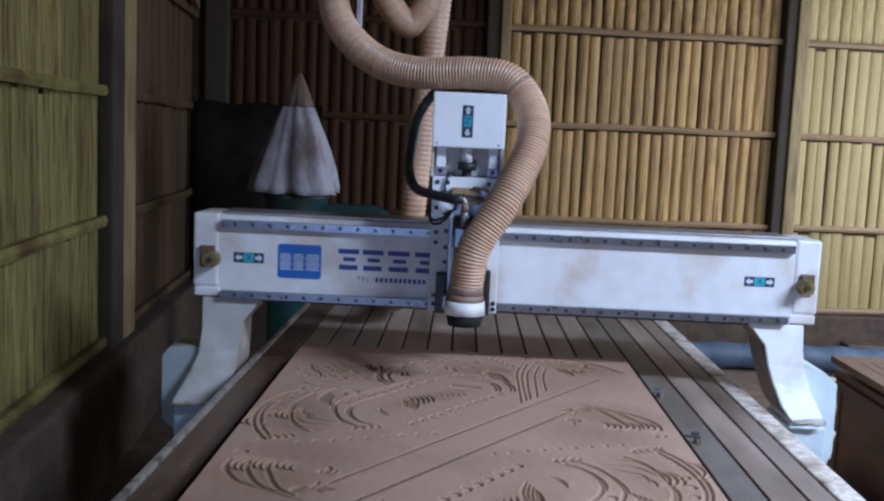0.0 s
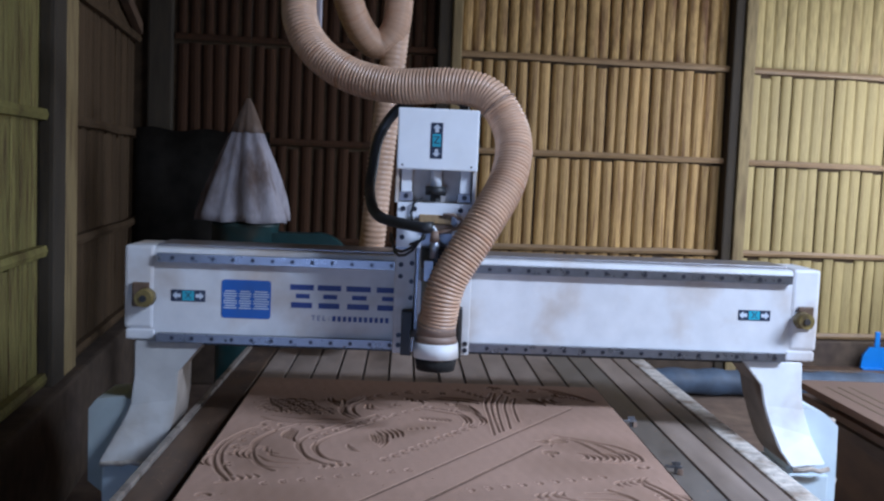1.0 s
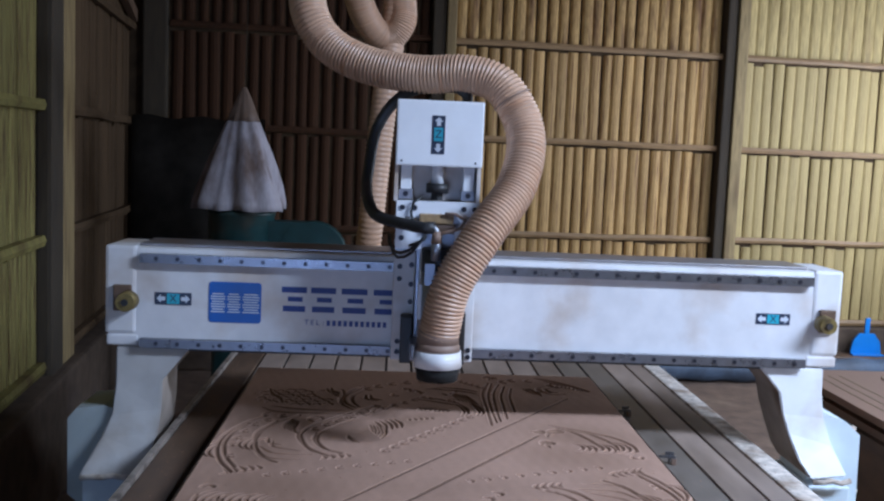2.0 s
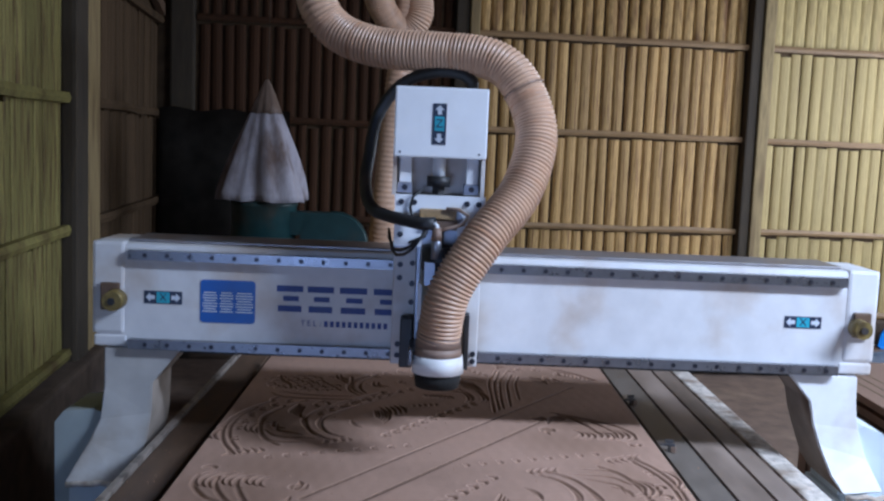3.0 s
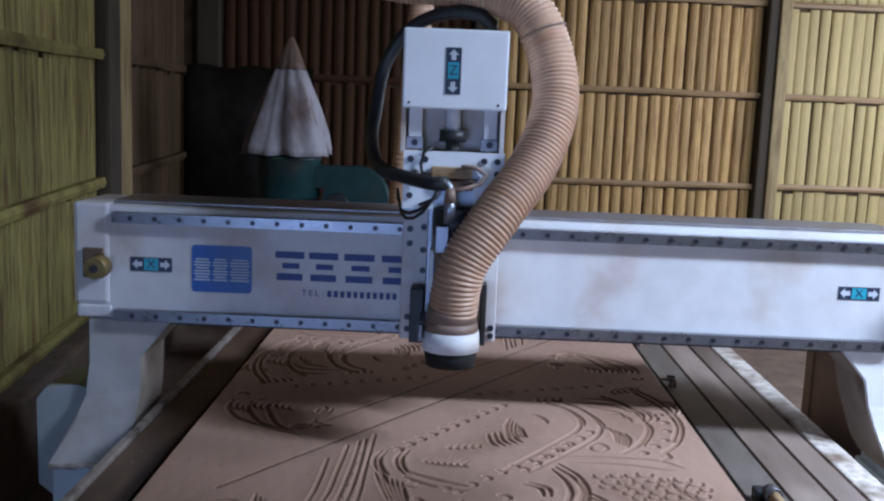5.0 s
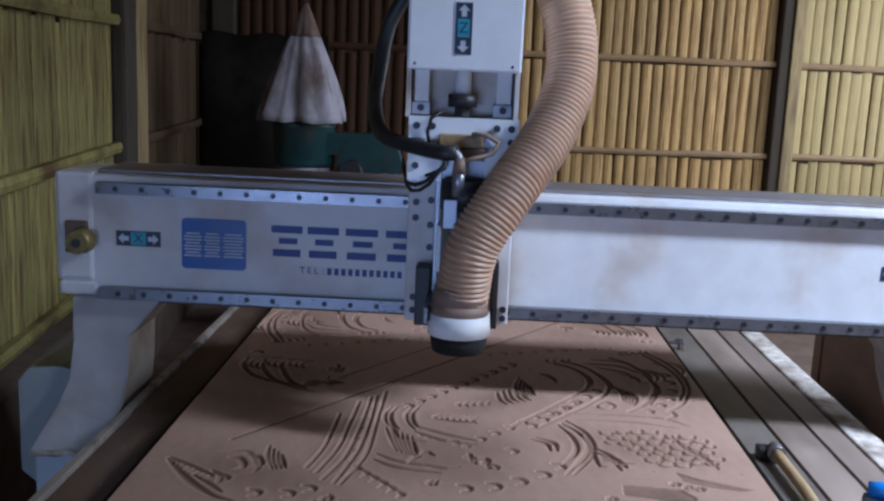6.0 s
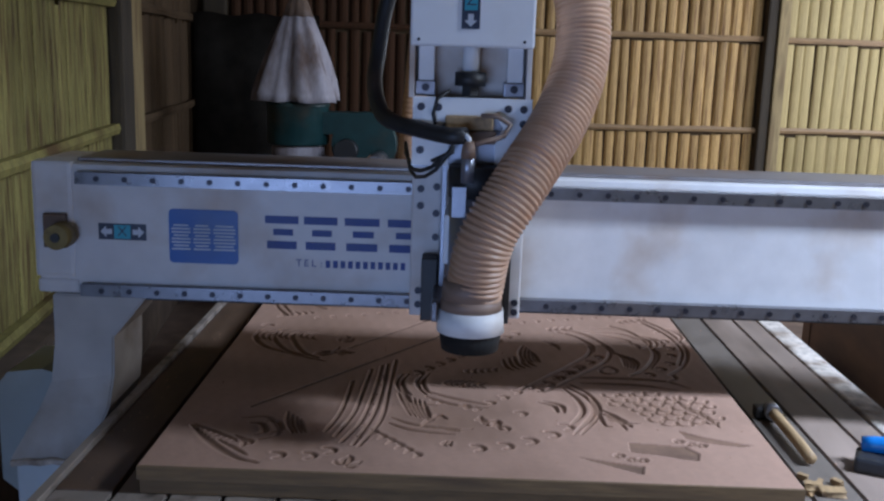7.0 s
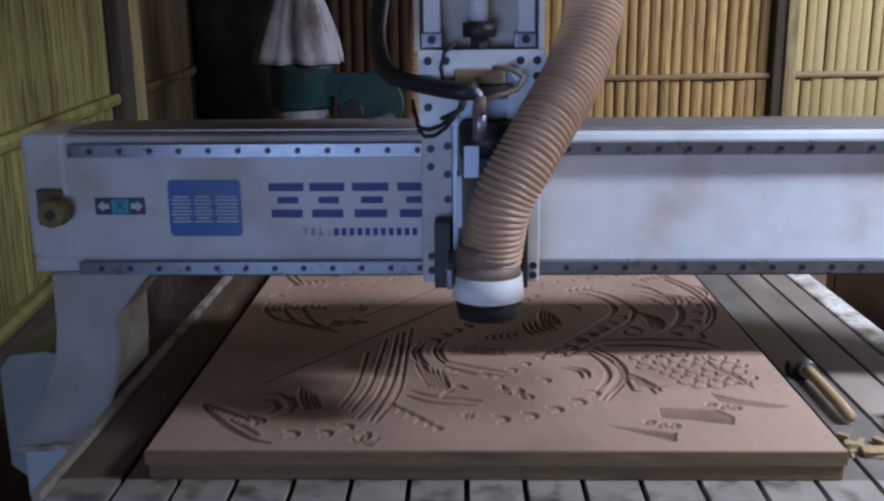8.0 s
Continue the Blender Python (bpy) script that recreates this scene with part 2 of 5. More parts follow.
def smooth_line(pts, step):
    """A Catmull-Rom line through points, at even steps."""
    p = [Vector(q) for q in pts]
    p = [2 * p[0] - p[1]] + p + [2 * p[-1] - p[-2]]
    dense = []
    for i in range(1, len(p) - 2):
        for k in range(24):
            t = k / 24
            dense.append(0.5 * (2 * p[i] + (p[i + 1] - p[i - 1]) * t + (2 * p[i - 1] - 5 * p[i] + 4 * p[i + 1] - p[i + 2]) * t * t + (3 * p[i] - p[i - 1] - 3 * p[i + 1] + p[i + 2]) * t ** 3))
    dense.append(p[-2])
    length = sum((b - a).length for a, b in zip(dense, dense[1:]))
    return even(dense, max(3, int(length / step)))


def even(dense, n):
    """n + 1 points at even distances along a line."""
    d = np.array([tuple(v) for v in dense])
    s = np.concatenate([[0], np.cumsum(np.linalg.norm(np.diff(d, axis=0), axis=1))])
    at = np.linspace(0, s[-1], n + 1)
    return [Vector([float(np.interp(a, s, d[:, j])) for j in range(d.shape[1])]) for a in at]


def transport(line):
    """Poses along a line, z along it, that turn as little as possible."""
    tans = [((line[min(i + 1, len(line) - 1)] - line[max(i - 1, 0)])).normalized() for i in range(len(line))]
    q = Vector((0, 0, 1)).rotation_difference(tans[0])
    out = []
    for i, t in enumerate(tans):
        if i:
            q = tans[i - 1].rotation_difference(t) @ q
        out.append(Matrix.Translation(line[i]) @ q.to_matrix().to_4x4())
    return out


def part(name, bm, mat, parent=None, label="", smooth=False):
    """One mesh object from a bmesh, under a thing or a part."""
    me = bpy.data.meshes.new(name)
    if smooth:
        for f in bm.faces:
            f.smooth = True
    bm.to_mesh(me)
    bm.free()
    me.materials.append(mat)
    ob = new(name, me)
    if parent:
        ob.parent = parent
    if label:
        ob["label"] = label
    return ob


def B():
    return bmesh.new()


def thing(name, label, category, at=(0, 0, 0), group="", kind=""):
    ob = new(name)
    ob.location = at
    return tagged(ob, label, category, group, kind)


def shared(name, me, parent, m):
    """One more object on a mesh that alike pieces share."""
    ob = new(name, me)
    ob.parent = parent
    ob.matrix_local = m
    return ob


def mesh_of(bm, name, mat):
    me = bpy.data.meshes.new(name)
    bm.to_mesh(me)
    bm.free()
    me.materials.append(mat)
    return me


# ---- the shed ----
SKEW = 0.1118
TURNED = math.degrees(math.atan(SKEW))
BACK_Y, LEFT_X = 7.286, -1.2015
tagged(part("floor", box(B(), -3.4, 6.6, -4.2, 9.2, -0.12, 0.0), M_FLOOR), "dark trodden earth floor strewn with sawdust", "floor", kind="structure")

# roof with a narrow opening over the front of the machine
roof = B()
for x0, x1, y0, y1 in ((-3.4, 6.6, 1.05, 9.2), (-3.4, 6.6, -4.2, 0.55), (-3.4, 2.0, 0.55, 1.05), (4.4, 6.6, 0.55, 1.05)):
    box(roof, x0, x1, y0, y1, 3.66, 3.72)
tagged(part("ceiling", roof, M_ROOF), "dark rusty sheet roof with an open daylight strip", "ceiling", kind="structure")


# unseen plank, added to keep skylight off the near left of the board
tagged(part("roof_partition", box(B(), 1.46, 1.5, -4.1, 1.22, 2.4, 3.66, 0.004), M_POST), "plain unseen plank added under the roof to shade the board", "partition", kind="structure")


def wall_frame(name, label, m, x0, x1):
    """The dark backing sheet of a wall, in the wall's own space: its face at y = 0, the room towards -y."""
    ob = part(name, box(B(), x0, x1, 0.036, 0.09, 0.0, 3.66), M_BACKING)
    ob.matrix_world = m
    return tagged(ob, label, "wall", kind="structure")


wall_back = wall_frame("wall_back", "bamboo slat wall with horizontal battens and timber posts", pose(0, BACK_Y, 0, 0, 0, TURNED), -2.12, 4.9)
wall_left = wall_frame("wall_left", "greenish bamboo slat wall with battens and a timber post", pose(LEFT_X, 0, 0, 0, 0, 90 + TURNED), -0.3, 7.35)
door_side = B()
for x0, x1, z0, z1 in ((-4.4, -2.5, 0.0, 3.66), (-2.5, -0.3, 1.36, 3.66), (-2.5, -0.3, 0.0, 0.38)):
    box(door_side, x0, x1, 0.036, 0.09, z0, z1)
part("door_surround", door_side, M_BACKING, wall_left)
side = B()
for y0, y1, z0, z1 in ((-4.1, 0.75, 0, 3.66), (3.85, 4.95, 0, 3.66), (7.25, 7.74, 0, 3.66), (0.75, 3.85, 3.0, 3.66), (0.75, 3.85, 0, 0.5), (4.95, 7.25, 2.95, 3.66), (4.95, 7.25, 0, 0.85)):
    box(side, 4.4, 4.5, y0, y1, z0, z1)
tagged(part("wall_right", side, M_POST), "brown timber wall with an open door and hatch", "wall", kind="structure")
tagged(part("wall_front", box(B(), -3.4, 6.6, -4.2, -4.1, 0, 3.66), M_POST), "brown timber wall facing the router table", "wall", kind="structure")


def slat_mesh(mat, bulge):
    """A split bamboo strip 1 m wide and 1 m high, to be scaled; its back at y = 0.034."""
    bm = B()
    prof = [(-0.5, 0.034), (-0.5, 0.02), (-0.3, 0.02 - 0.75 * bulge), (0.0, 0.02 - bulge), (0.3, 0.02 - 0.75 * bulge), (0.5, 0.02), (0.5, 0.034)]
    low = [bm.verts.new((x, y, 0)) for x, y in prof]
    top = [bm.verts.new((x, y, 1)) for x, y in prof]
    for i in range(len(prof) - 1):
        bm.faces.new((low[i], low[i + 1], top[i + 1], top[i]))
    bm.faces.new(top)
    bm.faces.new(low[::-1])
    bmesh.ops.recalc_face_normals(bm, faces=bm.faces[:])
    return mesh_of(bm, "bamboo_slat", mat)


rnd = random.Random(4)


def slat_row(wall, me, x0, x1, pitch, width, z0, z1, as_parts=True, mat=None):
    """One row of slats between two battens, each with its own width, lean and ragged top."""
    n = int((x1 - x0) / pitch)
    rest = B()
    for i in range(n):
        x = x0 + (i + 0.5) * (x1 - x0) / n + rnd.uniform(-0.006, 0.006)
        w = width * rnd.uniform(0.94, 1.24)
        h = z1 - z0 - abs(rnd.gauss(0, 0.012))
        lean = rnd.gauss(0, 0.35)
        m = pose(x, rnd.uniform(-0.003, 0.003), z0, 0, lean, 0) @ Matrix.Diagonal((w, rnd.uniform(0.9, 1.1), h, 1))
        if as_parts:
            shared("bamboo_slat", me, wall, m)
        else:
            vs = [rest.verts.new(m @ v.co) for v in me.vertices]
            for p in me.polygons:
                rest.faces.new([vs[k] for k in p.vertices])
    if not as_parts:
        tagged(part("bamboo_slats", rest, mat, wall), kind="stuff")
    else:
        rest.free()


def batten(wall, x0, x1, z, h=0.043, depth=0.03, mat=None):
    """A slightly bowed horizontal strip, set proud of the slats."""
    bm = B()
    n = max(4, int((x1 - x0) / 0.35))
    sec = [(0.012, -h / 2), (-depth * 0.7, -h / 2), (-depth, 0), (-depth * 0.7, h / 2), (0.012, h / 2)]
    rows = []
    for i in range(n + 1):
        x, dz = x0 + (x1 - x0) * i / n, rnd.gauss(0, 0.0025)
        rows.append([bm.verts.new((x, y, z + dz + q * rnd.uniform(0.88, 1.1))) for y, q in sec])
    for r0, r1 in zip(rows, rows[1:]):
        for k in range(5):
            bm.faces.new((r0[k], r0[(k + 1) % 5], r1[(k + 1) % 5], r1[k]))
    bm.faces.new(rows[0])
    bm.faces.new(rows[-1][::-1])
    bmesh.ops.recalc_face_normals(bm, faces=bm.faces[:])
    return part("batten", bm, mat or M_RAIL, wall)


def post(wall, x0, x1, depth, z1=3.6):
    bm = box(B(), x0, x1, -depth, 0.03, 0.0, z1, 0.012)
    for v in bm.verts:
        v.co.x += 0.008 * math.sin(v.co.z * 1.3)
    return part("post", bm, M_POST, wall)


LEVELS = (0.42, 1.07, 1.785, 2.495, 3.3)

# ---- the machine's bed ----
TOP = 0.791
bed = thing("router_bed", "long router table with slotted boards and a grey-blue steel frame", "machine bed")
part("frame", box(B(), -0.70, 0.98, 1.306, 4.9, 0.50, 0.772, 0.006), M_FRAME, bed)
for x in (-0.62, 0.9):
    for y in (1.5, 3.1, 4.7):
        part("leg", box(B(), x - 0.06, x + 0.06, y - 0.06, y + 0.06, 0.0, 0.502, 0.005), M_FRAME, bed)
part("side_beam", box(B(), -0.735, -0.629, 1.3785, 4.9, 0.762, 0.794, 0.003), M_BEDSIDE, bed, "dark stained side beam")
part("table_board", box(B(), -0.735, -0.629, 1.303, 1.378, 0.778, TOP + 0.0006, 0.0012), M_SLATEND, bed, "pale scratched board end")
part("edge_strip", box(B(), -0.755, -0.737, 1.30, 4.9, 0.765, 0.806, 0.002), M_SLATEND, bed, "pale edge strip")
part("side_ledge", box(B(), 0.975, 1.045, 1.306, 4.9, 0.66, 0.793, 0.008), M_DUSTY, bed, "ledge covered in pale sawdust")
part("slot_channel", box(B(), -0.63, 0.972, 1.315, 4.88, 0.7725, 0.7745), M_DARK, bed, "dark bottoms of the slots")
for k in range(16):
    x0, x1 = -0.624 + 0.1012 * k, -0.624 + 0.1012 * (k + 1)
    if x1 > 0.975:
        x1 = 0.971
    # pale scratched ends and the darker long boards behind them, over open-ended profiles
    part("profile", box(B(), x0 + 0.005, x1 - 0.005, 1.312, 4.88, 0.775, 0.7775), M_STEEL, bed)
    part("table_board", box(B(), x0 + 0.005, x1 - 0.005, 1.303, 1.378, 0.778, TOP + 0.0006, 0.0012), M_SLATEND, bed, "pale scratched board end")
    part("table_board", box(B(), x0 + 0.005, x1 - 0.005, 1.3785, 4.88, 0.778, TOP, 0.0012), M_SLATDIRTY if k in (12, 13) else M_SLAT, bed)
    # black blocks put the darkness inside the open profile ends into colour
    for hx in (x0 + 0.012, (x0 + x1) / 2 + 0.003):
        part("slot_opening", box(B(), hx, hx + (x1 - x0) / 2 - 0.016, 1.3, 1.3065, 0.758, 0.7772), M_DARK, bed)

# ---- the carved board ----
PX0, PX1, PY0, PY1 = -0.58, 0.64, 1.369, 3.56
STEP = 0.0026
NX, NY = int((PX1 - PX0) / STEP), int((PY1 - PY0) / STEP)
GX, GY = np.meshgrid(np.linspace(PX0 + 0.002, PX1 - 0.002, NX), np.linspace(PY0 + 0.002, PY1 - 0.002, NY))
RELIEF = np.zeros_like(GX)
CX, CY = 0.03, 2.455


def groove(pts, width=0.009, depth=0.006, lip=0.35, taper=True, twin=True):
    """Cut a rounded groove along a smooth line, and the same turned half round the board's middle."""
    line = [tuple(v) for v in smooth_line([(*p, 0) for p in pts], 0.006)]
    for half in range(2 if twin else 1):
        q = np.array(line)[:, :2]
        if half:
            q = np.array([2 * CX, 2 * CY]) - q
        pad = width * 2.5
        i0, i1 = np.searchsorted(GX[0], [q[:, 0].min() - pad, q[:, 0].max() + pad])
        j0, j1 = np.searchsorted(GY[:, 0], [q[:, 1].min() - pad, q[:, 1].max() + pad])
        if i1 <= i0 or j1 <= j0:
            continue
        gx, gy = GX[j0:j1, i0:i1], GY[j0:j1, i0:i1]
        best = np.full(gx.shape, 9.0)
        for k in range(len(q)):
            s = k / max(1, len(q) - 1)
            w = width * (0.35 + 0.65 * math.sin(math.pi * min(1, max(0, 0.06 + 0.9 * s)))) if taper else width
            best = np.minimum(best, np.hypot(gx - q[k, 0], gy - q[k, 1]) / w)
        cut = -0.68 * depth * np.exp(-(best / 0.6) ** 4) + 0.22 * depth * lip * np.exp(-((best - 1.25) / 0.4) ** 2)
        view = RELIEF[j0:j1, i0:i1]
        view[:] = np.where(np.abs(cut) > np.abs(view), cut, view)


def arc_pts(cx, cy, r, a0, a1, n=7, squash=1.0, tilt=0.0):
    out = []
    for k in range(n):
        a = radians(a0 + (a1 - a0) * k / (n - 1))
        x, y = r * math.cos(a), r * squash * math.sin(a)
        out.append((cx + x * math.cos(tilt) - y * math.sin(tilt), cy + x * math.sin(tilt) + y * math.cos(tilt)))
    return out


def bead(x, y, r=0.013, angle=0.0):
    groove(arc_pts(x, y, r, angle, angle + 190, 6), min(0.008, 0.65 * r), 0.007, 0.5, False)


def fan(x, y, angle, length, n=5, spread=80, curl=0.5, width=0.009):
    """A spray of curved leaves from one stem."""
    for k in range(n):
        a = radians(angle + spread * (k / max(1, n - 1) - 0.5))
        ln = length * (1 - 0.45 * abs(k / max(1, n - 1) - 0.5) * 2)
        c = curl * (1 if k < n / 2 else -1)
        pts = [(x + 0.15 * ln * math.cos(a), y + 0.15 * ln * math.sin(a))]
        for s in (0.5, 0.8, 1.0):
            pts.append((x + ln * s * math.cos(a + c * s * s), y + ln * s * math.sin(a + c * s * s)))
        groove(pts, width, 0.007)


def recess(poly, depth):
    """A shallow flat pocket."""
    inside = np.zeros(GX.shape, bool)
    for (xa, ya), (xb, yb) in zip(poly, poly[1:] + poly[:1]):
        if ya != yb:
            inside ^= ((ya > GY) != (yb > GY)) & (GX < (xb - xa) * (GY - ya) / (yb - ya) + xa)
    RELIEF[inside] = -depth


def ticks(a, b, n, length, bend=0.3, width=0.0075):
    """A row of short curved strokes side by side."""
    for k in range(n):
        s = k / max(1, n - 1)
        x, y = a[0] + (b[0] - a[0]) * s, a[1] + (b[1] - a[1]) * s
        ln = length * (0.75 + 0.35 * math.sin(2.6 * s + 0.4))
        groove([(x + bend * ln * 0.5, y + ln / 2), (x - bend * ln * 0.25, y), (x + bend * ln * 0.35, y - ln / 2)], width, 0.006, 0.5)


DISH = np.zeros_like(GX)


def dish(cx, cy, rx, ry, tilt=0.0, depth=0.003):
    """A shallow hollow round a carved group, and its twin across the board's middle."""
    for x, y in ((cx, cy), (2 * CX - cx, 2 * CY - cy)):
        u = ((GX - x) * math.cos(radians(tilt)) + (GY - y) * math.sin(radians(tilt))) / rx
        v = ((GY - y) * math.cos(radians(tilt)) - (GX - x) * math.sin(radians(tilt))) / ry
        np.maximum(DISH, depth * np.exp(-(u * u + v * v) ** 1.2 * 0.7), out=DISH)


# the diagonal bands
groove([(-0.435, 1.682), (-0.05, 2.235), (0.335, 2.792)], 0.0075, 0.0036, 0.0, False)
# the bundle of reeds, with dots between two of them
groove([(-0.237, 1.866), (-0.238, 1.765), (-0.243, 1.66), (-0.26, 1.563)], 0.0058, 0.0065, 0.6, False)
groove([(-0.202, 1.951), (-0.207, 1.807), (-0.213, 1.67), (-0.237, 1.539)], 0.0058, 0.0065, 0.6, False)
groove([(-0.178, 1.983), (-0.181, 1.81), (-0.192, 1.631), (-0.221, 1.51)], 0.0058, 0.0065, 0.6, False)
groove([(-0.165, 1.997), (-0.164, 1.813), (-0.171, 1.655), (-0.197, 1.498)], 0.0058, 0.0065, 0.6, False)
groove([(-0.147, 2.029), (-0.149, 1.815), (-0.153, 1.637), (-0.185, 1.492)], 0.0058, 0.0065, 0.6, False)
for k in range(7):
    bead(-0.175 + -0.003 * k, 1.905 + -0.0618 * k, 0.007, -80)
# the oblong: beads along its sides, double outlines round its head and its foot
for k in range(11):
    bead(-0.091 + 0.0254 * k, 1.941 + 0.0356 * k, 0.012, -80)
for k in range(7):
    bead(0.191 + 0.0295 * k, 1.851 + 0.0435 * k, 0.012, -80)
for k in range(9):
    bead(0.044 + 0.0321 * k, 1.718 + 0.0368 * k, 0.011, -80)
groove([(0.285, 2.33), (0.33, 2.294), (0.357, 2.219), (0.352, 2.149), (0.306, 2.064), (0.145, 1.834)], 0.008, 0.007, 0.4, False)
groove([(0.307, 2.36), (0.368, 2.308), (0.402, 2.203), (0.403, 2.139), (0.359, 2.04), (0.205, 1.837)], 0.008, 0.007, 0.4, False)
groove([(0.306, 2.323), (0.345, 2.274), (0.367, 2.208), (0.364, 2.154)], 0.008, 0.007)
groove([(0.33, 2.34), (0.379, 2.282), (0.412, 2.196), (0.414, 2.14)], 0.008, 0.007)
groove([(-0.095, 1.927), (-0.025, 2.032), (0.065, 2.165), (0.182, 2.322)], 0.004, 0.0025, 0.1, False)
groove([(-0.124, 1.924), (-0.135, 1.881), (-0.128, 1.828), (-0.109, 1.783)], 0.008, 0.008, 0.5)
groove([(-0.111, 1.926), (-0.123, 1.883), (-0.116, 1.83), (-0.097, 1.785)], 0.008, 0.008, 0.5)
groove([(-0.075, 1.932), (-0.087, 1.888), (-0.081, 1.835), (-0.063, 1.79)], 0.008, 0.008, 0.5)
groove([(-0.062, 1.934), (-0.075, 1.89), (-0.069, 1.837), (-0.051, 1.792)], 0.008, 0.008, 0.5)
# sprays in the oblong
ticks((-0.018, 1.877), (0.064, 1.866), 7, 0.05, 0.5, 0.0075)
ticks((0.03, 1.967), (0.099, 1.988), 5, 0.03, 0.4, 0.0075)
groove([(0.121, 2.073), (0.127, 2.019), (0.144, 1.986)], 0.008, 0.008)
groove([(0.136, 2.083), (0.142, 2.028), (0.159, 1.994)], 0.008, 0.008)
groove([(0.15, 2.092), (0.156, 2.037), (0.173, 2.003)], 0.008, 0.008)
groove([(0.166, 2.101), (0.171, 2.045), (0.188, 2.011)], 0.008, 0.008)
groove([(0.181, 2.11), (0.186, 2.054), (0.202, 2.02)], 0.008, 0.008)
groove([(0.18, 2.19), (0.168, 2.125), (0.178, 2.054)], 0.008, 0.008)
groove([(0.186, 2.175), (0.178, 2.114), (0.187, 2.055)], 0.008, 0.008)
groove([(0.193, 2.159), (0.188, 2.104), (0.196, 2.056)], 0.008, 0.008)
groove([(0.199, 2.144), (0.199, 2.093), (0.206, 2.057)], 0.008, 0.008)
groove([(0.205, 2.129), (0.209, 2.083), (0.215, 2.058)], 0.008, 0.008)
groove([(0.239, 2.235), (0.259, 2.22), (0.276, 2.189)], 0.008, 0.006)
groove([(0.246, 2.219), (0.265, 2.204), (0.275, 2.177)], 0.008, 0.006)
groove([(0.253, 2.203), (0.27, 2.188), (0.274, 2.164)], 0.008, 0.006)
# the great curl: two double borders, beads between them, leaves inside
groove([(0.445, 2.416), (0.493, 2.364), (0.522, 2.255), (0.521, 2.152), (0.477, 2.038), (0.429, 1.974)], 0.008, 0.007, 0.4, False)
groove([(0.465, 2.399), (0.505, 2.324), (0.527, 2.226), (0.529, 2.145), (0.489, 2.04)], 0.008, 0.007, 0.4, False)
groove([(0.542, 2.504), (0.589, 2.414), (0.615, 2.301), (0.612, 2.178), (0.575, 2.063), (0.527, 1.991)], 0.008, 0.007, 0.4, False)
groove([(0.544, 2.463), (0.581, 2.375), (0.601, 2.278), (0.599, 2.177), (0.567, 2.073)], 0.008, 0.007, 0.4, False)
for bx, by in [(0.566, 2.373), (0.571, 2.278), (0.571, 2.214), (0.563, 2.149), (0.544, 2.082), (0.512, 2.035), (0.475, 1.986)]:
    bead(bx, by, 0.012, -80)
groove([(0.358, 2.015), (0.381, 2.039), (0.4, 2.012), (0.383, 1.983), (0.361, 1.991), (0.358, 2.015)], 0.007, 0.006, 0.3, False)
groove([(0.414, 2.164), (0.432, 2.119), (0.426, 2.044)], 0.008, 0.008)
groove([(0.425, 2.153), (0.44, 2.108), (0.431, 2.037)], 0.008, 0.008)
groove([(0.436, 2.143), (0.448, 2.098), (0.437, 2.03)], 0.008, 0.008)
groove([(0.446, 2.132), (0.455, 2.087), (0.442, 2.024)], 0.008, 0.008)
groove([(0.457, 2.122), (0.463, 2.077), (0.447, 2.017)], 0.008, 0.008)
groove([(0.361, 2.348), (0.458, 2.341), (0.505, 2.288)], 0.009, 0.006)
groove([(0.394, 2.32), (0.468, 2.284), (0.477, 2.233)], 0.009, 0.006)
groove([(0.388, 2.389), (0.47, 2.38), (0.524, 2.304)], 0.009, 0.006)
groove([(0.452, 2.269), (0.486, 2.247), (0.493, 2.206)], 0.009, 0.006)
groove([(0.279, 1.945), (0.391, 1.95), (0.501, 1.941), (0.553, 1.898)], 0.009, 0.006)
groove([(0.533, 1.998), (0.535, 1.965), (0.508, 1.939)], 0.009, 0.006)
groove([(0.299, 1.908), (0.422, 1.908), (0.526, 1.88)], 0.009, 0.006)
for k in range(9):
    bead(0.103 + 0.0436 * k, 2.383 + 0.0164 * k, 0.009, -80)
ticks((0.483, 2.466), (0.559, 2.501), 5, 0.05, 0.5, 0.0075)
ticks((0.265, 2.355), (0.326, 2.372), 4, 0.04, 0.4, 0.0075)
# leaves, sweeps and flowers at the foot of the oblong
groove([(-0.126, 1.794), (-0.109, 1.731), (-0.092, 1.665)], 0.008, 0.009)
groove([(-0.114, 1.786), (-0.098, 1.723), (-0.082, 1.661)], 0.008, 0.009)
groove([(-0.103, 1.777), (-0.088, 1.715), (-0.072, 1.656)], 0.008, 0.009)
groove([(-0.091, 1.769), (-0.078, 1.707), (-0.063, 1.652)], 0.008, 0.009)
groove([(-0.08, 1.761), (-0.068, 1.699), (-0.054, 1.647)], 0.008, 0.009)
groove([(-0.068, 1.753), (-0.058, 1.691), (-0.044, 1.642)], 0.008, 0.009)
groove([(-0.125, 1.868), (-0.098, 1.752), (-0.039, 1.728)], 0.01, 0.008)
groove([(-0.135, 1.619), (-0.085, 1.586), (-0.001, 1.57)], 0.01, 0.008)
groove([(-0.131, 1.648), (-0.079, 1.615), (0.009, 1.599)], 0.01, 0.008)
groove([(-0.069, 1.61), (-0.037, 1.673), (-0.015, 1.655)], 0.01, 0.008)
groove([(-0.058, 1.811), (0.004, 1.773), (0.077, 1.741)], 0.01, 0.008)
groove([(-0.063, 1.78), (0.006, 1.734), (0.071, 1.724)], 0.01, 0.008)
groove([(-0.032, 1.61), (0.004, 1.592), (0.037, 1.602)], 0.01, 0.008)
ticks((-0.162, 1.568), (-0.069, 1.462), 6, 0.035, -0.5, 0.009)
